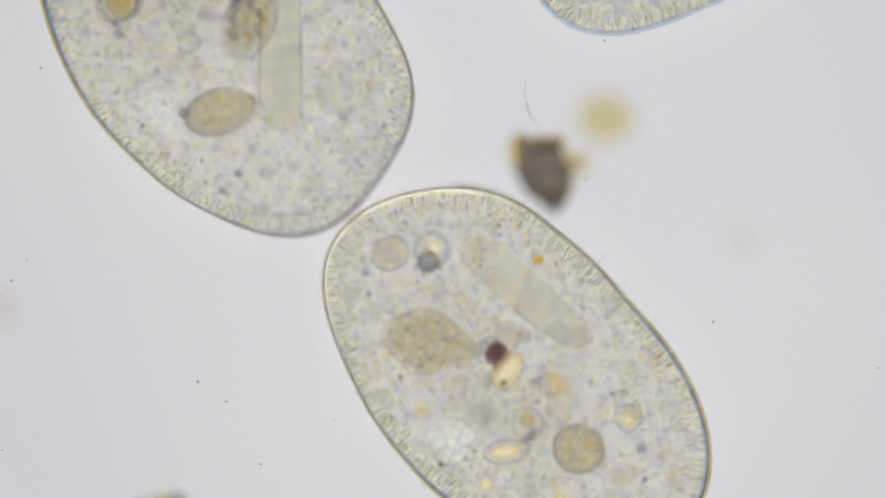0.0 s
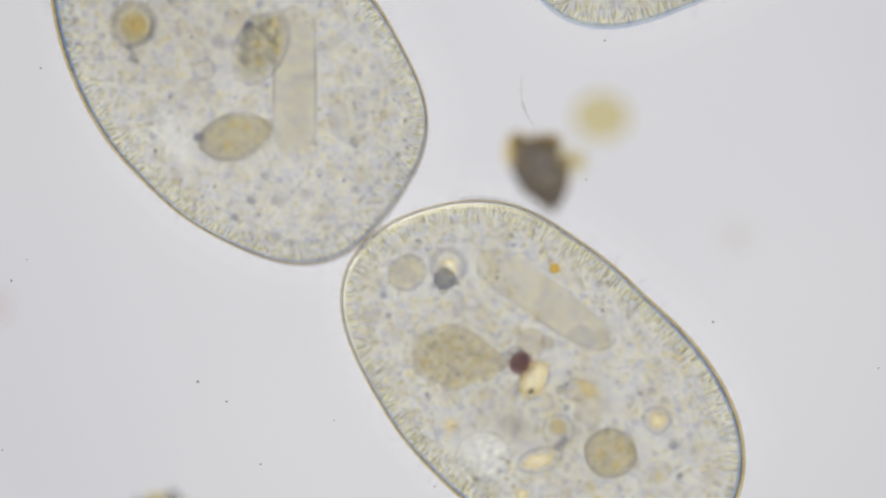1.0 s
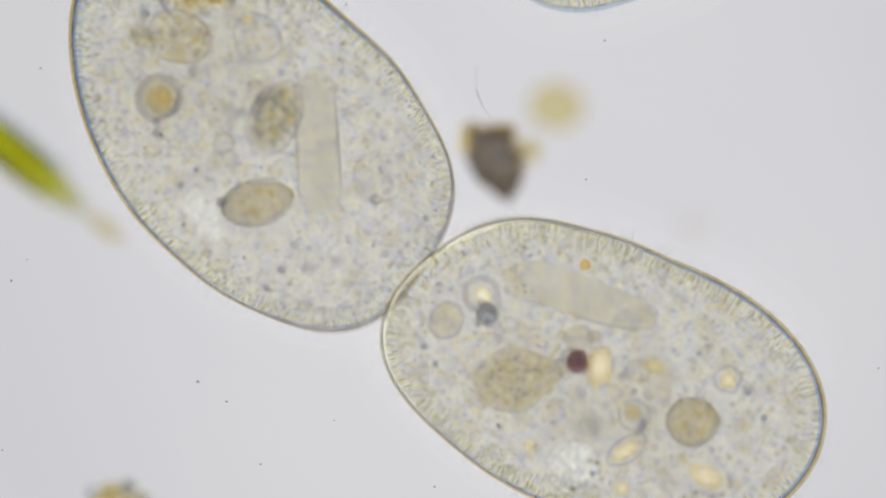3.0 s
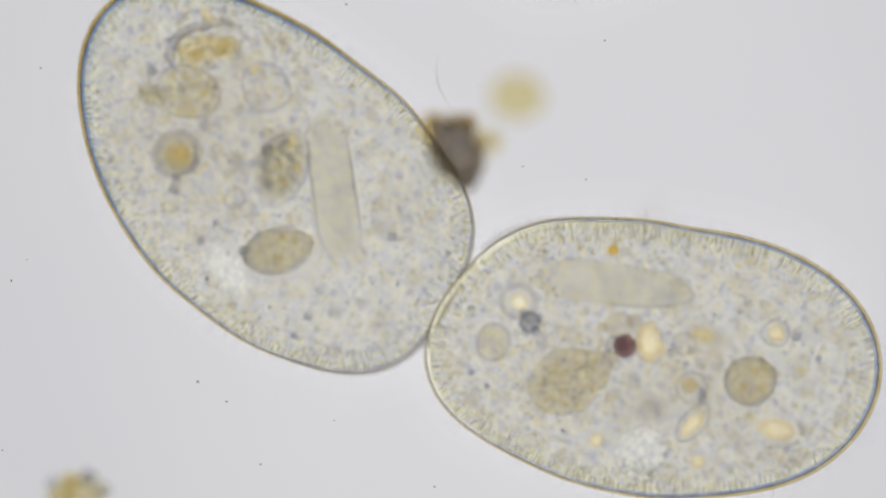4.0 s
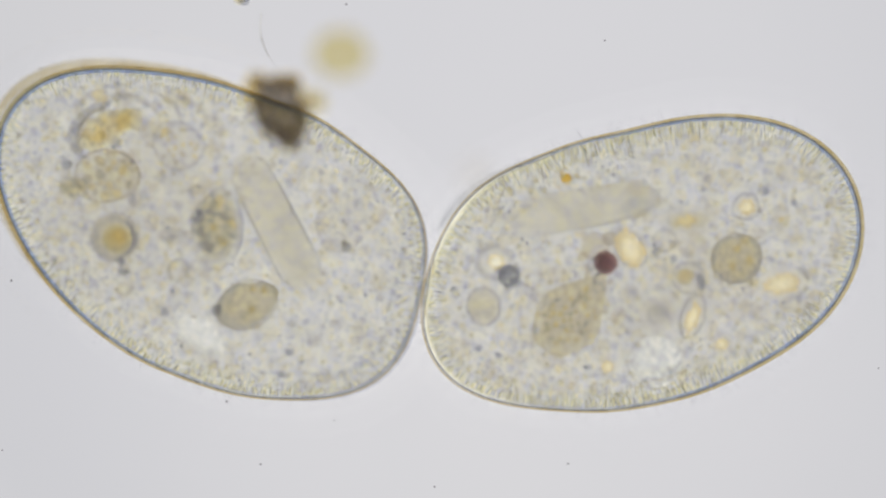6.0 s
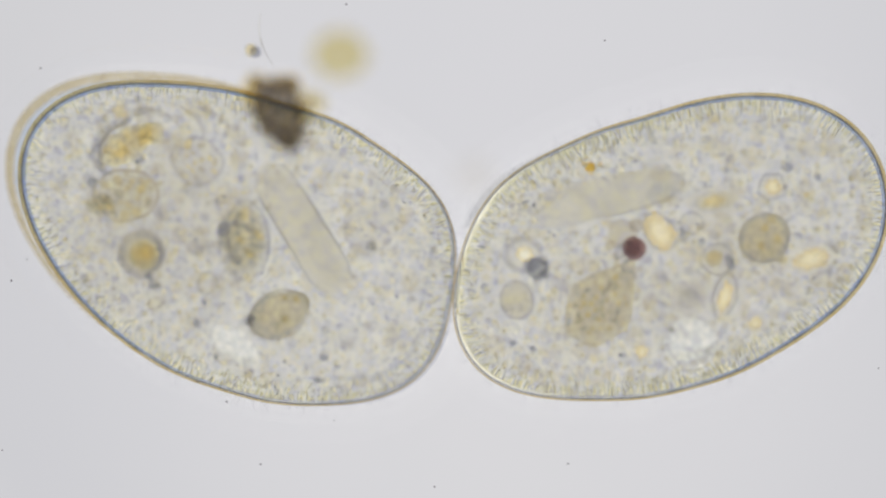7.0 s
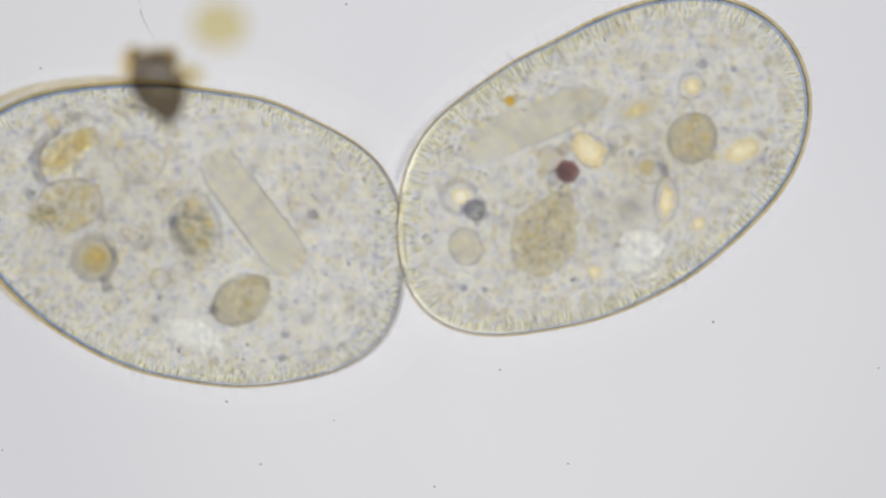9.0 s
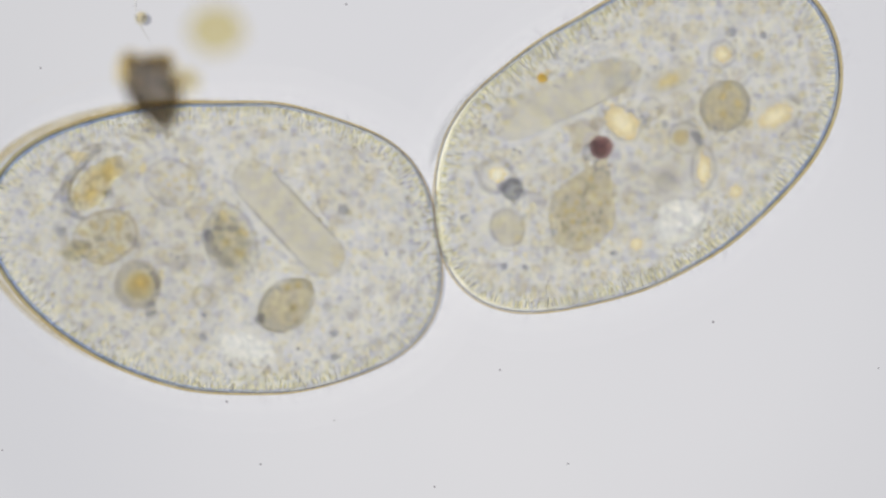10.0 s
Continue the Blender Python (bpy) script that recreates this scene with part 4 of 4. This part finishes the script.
for low, high in ((-0.15, 0.95), (-1.25, -0.35)):
    arc = [Vector((0.047 * math.cos(a), 0.031 * math.sin(a), 0)) for a in np.linspace(low, high, 12)]
    part("dark_edge", tube(arc, [0.0010 + 0.0048 * math.sin(math.pi * i / 11) for i in range(12)], 8), SHADE_DARK, v, "dark bluish curved edge", (0, 0, 0.03))
v = organelle(cell_b, "slim_vacuole", lump(0.042, 0.022, 0.02, 0.08, 2, 2.4), GHOST, 88, -120, 0.0, 58, "slim vacuole with a bright core",
              [(0, 100, -117), (4, 100, -117), (5.5, 80, -124), (7, 82, -121), (10, 91, -119)])
part("core", pearl(0.029, 0.012, 5, 0.003), PEARL, v, "bright cream core", (0, 0, 0.02))
part("wall", ring_wall(0.040, 0.020, 0.002, 5, 0.1), WALL, v, "grey rim")
v = organelle(cell_b, "food_vacuole", lump(0.052, 0.029, 0.024, 0.12, 2, 3.8), GHOST, 112, 42, 0.0, -10, "pale oval vacuole with a yellowish core",
              [(0, 75, 30), (4, 96, 38), (7, 116, 43), (10, 119, 44)])
part("core", lump(0.036, 0.018, 0.014, 0.2, 2, 4.8), PALE_AMBER, v, "pale yellowish core", (0, 0, 0.03))
part("bright_core", pearl(0.020, 0.009, 21, 0.003), PEARL_DIM, v, "cream grain", (-0.004, 0, 0.07))
v = organelle(cell_b, "food_vacuole", lump(0.028, 0.026, 0.02, 0.1, 2, 7.8), GHOST, 88, -56, 0.0, 0, "round pale vacuole with a dark side")
part("wall", ring_wall(0.028, 0.026, 0.0022, 5, 0.12), WALL, v, "grey rim")
part("core", lump(0.016, 0.014, 0.012, 0.2, 2, 4.1), AMBER, v, "faint yellow core", (-0.004, 0.004, 0))
part("dark_edge", lump(0.007, 0.016, 0.01, 0.25, 2, 6), DARK_GRAIN, v, "dark side", (0.020, -0.012, 0.01))
organelle(cell_b, "pale_vacuole", lump(0.034, 0.032, 0.026, 0.06, 2, 6.4), GHOST, 20, -106, 0.0, 0, "round pale vacuole")
organelle(cell_b, "dark_lump", lump(0.020, 0.018, 0.012, 0.25, 2, 2.9), SHADE, 20, -106, 0.06, 0, "soft dark lump")
v = organelle(cell_b, "pale_vacuole", lump(0.020, 0.020, 0.016, 0.05, 2, 3.4), GHOST, 64, 18, 0.0, 0, "small pale vacuole")
part("wall", ring_wall(0.020, 0.019, 0.0014, 5, 0.06), WALL, v, "thin grey rim")
organelle(cell_b, "yellow_drop", lump(0.0095, 0.0095, 0.008, 0.06, 2, 1), YELLOW, -80, 162, 0.0, 0, "bright yellow oil drop",
          [(0, -112, 151), (2, -104, 148), (4, -87, 161), (5.5, -81, 164), (7, -77, 165), (10, -73, 161)])
organelle(cell_b, "yellow_drop", lump(0.007, 0.007, 0.006, 0.06, 2, 2), AMBER, 272, 4, 0.0, 0, "small yellow drop")
for x, y, r in ((43, 0, 9), (72, -18, 7), (3, 152, 5), (-318, 20, 7), (-300, -90, 7), (-268, -110, 6), (300, 30, 7), (255, 62, 9), (150, 90, 6), (-205, 140, 5)):
    organelle(cell_b, "dark_granule", lump(r / 1000, r / 1100, r / 1200, 0.15, 2, x), DARK_GRAIN, x, y, 0.0, x, "small dark grey granule")
for x, y, r in ((-150, 10, 18), (160, -130, 24), (-190, -20, 20), (200, -140, 18), (-20, -60, 17), (30, 70, 15)):
    organelle(cell_b, "small_vacuole", lump(r / 1000, r / 1000, r / 1200, 0.05, 2, x), GHOST, x, y, 0.0, 0, "small pale vacuole")

# a third ciliate that swims off at the edge
cell_c = ciliate(SHAPE_B, math.pi, "another see-through oval ciliate lying apart from the pair", 700, 37, (), PALE_BLUE)
del cell_c["group"]

# ---- dirt in the water ----
def place(x, y):
    """Plan metres from the picture's own millimetres."""
    return (x - 784) / 1000, (441 - y) / 1000


random.seed(5)
DRIFTERS = []


def drifter(ob, x, y, z, turn=0.0):
    """A thing that lies in the water and goes with the slide."""
    DRIFTERS.append((ob, *place(x, y), z, turn))
    return ob


debris = tagged(new("debris_flake"), "jagged dark brown flake of debris with ochre edges", "debris")
part("flake", flake([(-0.050, 0.066), (-0.014, 0.058), (0.026, 0.062), (0.034, 0.022), (0.051, -0.004), (0.041, -0.040), (0.022, -0.072), (-0.004, -0.058), (-0.030, -0.034), (-0.050, -0.004)], 0.02, 0.14, 3.3), SOOT, debris, "dark jagged flake")
# brown corners, with the bright colour fringe of the edge painted into their tints
part("rusty_corner", lump(0.013, 0.028, 0.010, 0.3, 2.0, 5.1, 3), GOLD, debris, "golden brown corner", (-0.053, 0.038, 0.012), -5)
part("rusty_corner", lump(0.026, 0.014, 0.010, 0.3, 2.0, 6.1, 3), RUST, debris, "rusty brown corner", (0.006, 0.054, 0.012), 5)
for k, (x, y, r) in enumerate(((-0.040, 0.058, 15), (-0.012, 0.052, 17), (0.024, 0.050, 16), (0.036, 0.018, 17), (0.034, -0.022, 16), (-0.034, 0.012, 16), (-0.014, -0.022, 17), (0.010, -0.040, 18))):
    part("knob", lump(r / 1000, r / 1150, r / 1500, 0.4, 2.2, k * 2.7, 3), (UMBER, RUST)[k in (0, 2)], debris, "lumpy edge of the flake", (x, y, 0.018 - 0.036 * (k % 2)), k * 50)
part("fringe", lump(0.030, 0.026, 0.014, 0.4, 2.0, 2.1, 3), OCHRE, debris, "pale ochre fringe", (0.052, 0.016, 0.0), 0)
mote = tagged(new("yellow_mote"), "blurred pale yellow mote floating in the water", "mote")
part("mass", lump(0.046, 0.042, 0.03, 0.15, 2.0, 6.3, 3), MOTE, mote)
drifter(mote, 1072, 211, MOTE_Z - 0.3)
fibre = tagged(new("fibre"), "thin curved glassy fibre", "fibre")
pts = [Vector((-0.008 + 0.022 * s * s - 0.006 * math.sin(3.2 * s), 0.046 - 0.092 * s, 0)) for s in np.linspace(0, 1, 18)]
part("strand", tube(pts[8:], [0.0012 - 0.0008 * (i / 9) for i in range(10)], 6), FIBRE, fibre, "dark lower stretch")
part("bright_side", tube(pts[:11], [0.0006 + 0.0008 * math.sin(math.pi * (i + 1) / 12) for i in range(11)], 8), STRAND, fibre, "bright upper stretch")
drifter(fibre, 940, 184, 0.08)
clump = tagged(new("debris_clump"), "blurred clump of ochre and dark blue debris", "debris")
for i, (x, y, r, m) in enumerate(((0, 0, 48, OCHRE), (-34, -6, 34, OCHRE), (30, -14, 30, FAINT), (14, 32, 15, SLATE), (-16, 26, 20, OCHRE), (40, 8, 14, DARK_GRAIN), (-48, 22, 12, DARK_GRAIN))):
    part("lump", lump(r / 1000, r / 1150, r / 1500, 0.25, 2.2, i * 3.3), m, clump, "", (x / 1000, y / 1000, 0.005 * i), i * 40)
drifter(clump, 300, 916, DEBRIS_Z - 0.1)
for x, y, r, m, label in ((1310, 425, 26, FAINT, "very faint brownish mote"), (-6, 548, 26, HAZE, "faint reddish mote")):
    ob = tagged(new("faint_mote"), label + " far out of focus", "mote")
    part("mass", lump(r / 1000, r / 1100, r / 1300, 0.15, 2, x), m, ob)
    drifter(ob, x, y, MOTE_Z)

# a small round particle that swims up beside the fibre
particle = tagged(new("particle"), "small round dark particle with an orange side", "particle")
part("core", lump(0.010, 0.010, 0.009, 0.1, 2, 3), SLATE, particle)
part("rim", lump(0.011, 0.012, 0.008, 0.1, 2, 5), AMBER, particle, "orange side", (-0.008, 0.003, 0))

# the green alga that darts past
alga = tagged(new("green_alga"), "slender yellow-green spindle-shaped alga", "alga")
part("body", lump(0.172, 0.040, 0.030, 0.04, 1.4, 2.2, 4, point=0.35), ALGA_SKIN, alga, "clear brownish skin")
part("chloroplast", lump(0.134, 0.020, 0.022, 0.06, 1.4, 3.2, 4, point=0.2), ALGA, alga, "bright yellow-green chloroplast", (-0.018, -0.002, 0))
part("chloroplast", lump(0.112, 0.011, 0.012, 0.1, 1.4, 4.2, 3), ALGA_DARK, alga, "dark olive side band", (-0.005, 0.023, 0))
part("chloroplast", lump(0.100, 0.009, 0.012, 0.1, 1.4, 5.2, 3), ALGA_DARK, alga, "dark olive side band", (-0.006, -0.023, 0))
part("blue_edge", lump(0.110, 0.008, 0.010, 0.1, 1.4, 7.2, 3), PALE_BLUE, alga, "bluish edge", (0.0, -0.037, 0))
part("tail", lump(0.040, 0.018, 0.012, 0.2, 1.6, 6.2, 3), OCHRE, alga, "faint ochre tail", (-0.210, -0.004, 0))
# two pale bars of a diatom pair
diatom = tagged(new("diatom"), "pair of pale thin diatom bars side by side", "diatom")
part("bar", lump(0.030, 0.006, 0.005, 0.05, 1.5, 1, 3, square=0.4), FAINT, diatom, "", (0, 0.011, 0))
part("bar", lump(0.030, 0.006, 0.005, 0.05, 1.5, 2, 3, square=0.4), FAINT, diatom, "", (0.004, -0.012, 0))

# dust that lies on the glass and stays where it is
for i, (x, y, r) in enumerate(((1262, 570, 2.2), (350, 676, 2.8), (20, 497, 2.4), (72, 121, 2.0), (461, 822, 1.8), (769, 862, 2.0), (401, 711, 2.2), (885, 655, 1.8),
                               (1005, 821, 1.6), (1070, 72, 1.8), (925, 295, 1.6), (1037, 318, 1.8), (613, 8, 2.0), (1555, 652, 1.4), (48, 460, 1.3), (4, 797, 1.6), (591, 744, 1.2))):
    speck = part("dust_speck", lump(r / 1000, r / 1000, r / 1400, 0.15, 2, i), DUST, None, "", (*place(x, y), 0.0))
    tagged(speck, "tiny dark speck of dust", "dust", "dust specks")


# ---- what moves ----
# the slide's way: seconds and metres from where it starts
STAGE = [(0, 0, 0), (0.5, -.007, .002), (1, -.007, .003), (1.5, -.007, .002), (2, -.007, .001), (2.3, -.017, .004), (2.5, -.029, .007), (2.7, -.053, .013),
         (3.2, -.105, .026), (3.8, -.143, .036), (4.0, -.157, .039), (4.1, -.168, .041), (4.4, -.232, .057), (4.5, -.272, .066), (4.6, -.323, .079), (4.7, -.359, .089),
         (4.8, -.395, .098), (4.9, -.430, .107), (5, -.462, .115), (5.1, -.466, .115), (5.5, -.468, .115), (5.7, -.468, .115), (6.8, -.470, .113), (7, -.470, .113),
         (7.5, -.470, .113), (7.7, -.476, .114), (7.8, -.497, .119), (7.9, -.539, .130), (8, -.586, .141), (8.1, -.625, .151), (8.2, -.653, .158), (8.3, -.673, .163),
         (8.4, -.682, .165), (8.5, -.683, .165), (9, -.683, .165), (9.5, -.684, .163), (10, -.689, .157)]
# the cells' own ways over the slide: seconds, place, heading
WAY_A = [(0, -0.382, 0.350, -54.0), (0.5, -0.363, 0.320, -54.5), (1, -0.350, 0.300, -54.8), (1.5, -0.329, 0.276, -55.2), (2, -0.307, 0.245, -55.6), (2.5, -0.274, 0.205, -54.1),
         (4, -0.126, 0.056, -47.9), (4.5, -0.055, -0.027, -41.9), (5, 0.026, -0.075, -36.3), (5.5, 0.062, -0.096, -32.3), (7, 0.143, -0.119, -27.5), (7.5, 0.171, -0.128, -25.4),
         (8, 0.201, -0.138, -23.0), (8.5, 0.240, -0.152, -20.3), (9, 0.263, -0.150, -19.2), (9.5, 0.289, -0.157, -15.2), (10, 0.332, -0.162, -10.8)]
WAY_B = [(0, 0.131, -0.204, -47.8), (0.5, 0.161, -0.215, -45.2), (1, 0.183, -0.221, -42.7), (1.5, 0.216, -0.224, -39.2), (2, 0.258, -0.225, -34.5), (2.5, 0.297, -0.232, -29.5),
         (4, 0.517, -0.214, -9.1), (4.5, 0.630, -0.190, 2.2), (5, 0.715, -0.168, 7.9), (5.5, 0.771, -0.146, 11.4), (7, 0.852, -0.104, 17.3), (7.5, 0.874, -0.087, 19.7),
         (8, 0.898, -0.058, 22.7), (8.5, 0.924, -0.030, 26.3), (9, 0.943, -0.014, 27.8), (9.5, 0.966, 0.015, 29.8), (10, 1.009, 0.042, 30.5)]
WAY_C = [(0, 0.445, 0.718, 40), (1, 0.445, 0.727, 40), (2, 0.453, 0.732, 40), (2.5, 0.458, 0.735, 40), (4, 0.505, 0.745, 40), (10, 0.65, 0.79, 40)]
WAY_PARTICLE = [(0, 0.10, 0.66, 0), (5.5, 0.11, 0.40, 0), (6.3, 0.12, 0.27, 0), (6.8, 0.134, 0.22, 0), (7, 0.138, 0.236, 0), (7.5, 0.161, 0.273, 0), (8, 0.178, 0.276, 0), (8.5, 0.168, 0.325, 0),
                (9, 0.175, 0.33, 0), (9.5, 0.188, 0.268, 0), (10, 0.163, 0.249, 0)]
WAY_DEBRIS = [(0, 0.181, 0.133, 0), (4, 0.182, 0.132, 0), (5.5, 0.182, 0.128, 0), (7, 0.182, 0.126, 0), (10, 0.178, 0.122, 0)]
ALGA_WAY = [(0, 0.30, -1.55, 60), (2.2, 0.02, -0.80, 40), (2.4, -0.14, -0.52, 56), (2.5, -0.199, -0.349, 80), (2.6, -0.279, -0.252, 120), (2.7, -0.399, -0.145, 131),
            (2.85, -0.58, 0.02, 138), (3.1, -0.90, 0.30, 140), (3.5, -1.40, 0.70, 140), (10, -1.7, 1.0, 140)]


def smooth(rows, t):
    """A row of a way at a time, along an even curve through its rows."""
    n = len(rows)
    i = max(k for k in range(n) if rows[k][0] <= t + 1e-9)
    if i == n - 1:
        return rows[i][1:]
    slope = []
    for k in (i, i + 1):
        a, b = rows[max(k - 1, 0)], rows[min(k + 1, n - 1)]
        slope.append([(q - p) / (b[0] - a[0]) for p, q in zip(a[1:], b[1:])])
    h = rows[i + 1][0] - rows[i][0]
    u = (t - rows[i][0]) / h
    return [p * (2 * u ** 3 - 3 * u * u + 1) + q * (3 * u * u - 2 * u ** 3) + h * (m * (u ** 3 - 2 * u * u + u) + v * (u ** 3 - u * u))
            for p, q, m, v in zip(rows[i][1:], rows[i + 1][1:], slope[0], slope[1])]


def carried_by_slide(thing, way, z):
    rows = []
    for t, sx, sy in STAGE:
        x, y, turn = smooth(way, t)
        k = (D - z) / D
        rows.append((t, pose((x + sx) * k, (y + sy) * k, z, 0, 0, turn)))
    walk(thing, rows)


def motions():
    carried_by_slide(cell_a, WAY_A, 0.0)
    carried_by_slide(cell_b, WAY_B, 0.0)
    carried_by_slide(cell_c, WAY_C, 0.0)
    carried_by_slide(particle, WAY_PARTICLE, 0.12)
    carried_by_slide(debris, WAY_DEBRIS, DEBRIS_Z)
    for thing, x, y, z, turn in DRIFTERS:
        k = (D - z) / D
        walk(thing, [(t, pose((x + sx) * k, (y + sy) * k, z, 0, 0, turn)) for t, sx, sy in STAGE])
    for thing, rows in DRIFTS:
        walk(thing, rows if rows[-1][0] == 10 else rows + [(10, rows[-1][1])])
    k = (D - 0.75) / (D - 0.5)
    walk(alga, [(t, pose(x * k, y * k, 0.75, 0, 0, turn)) for t, x, y, turn in ALGA_WAY])
    walk(diatom, [(0, pose(0.3, -1.3, -0.1, 0, 0, -52)), (2.4, pose(0.02, -0.55, -0.1, 0, 0, -52)), (2.7, pose(-0.048, -0.405, -0.1, 0, 0, -52)),
                  (3.2, pose(-0.4, -0.62, -0.1, 0, 0, -52)), (10, pose(-1.4, -1.2, -0.1, 0, 0, -52))])


motions()
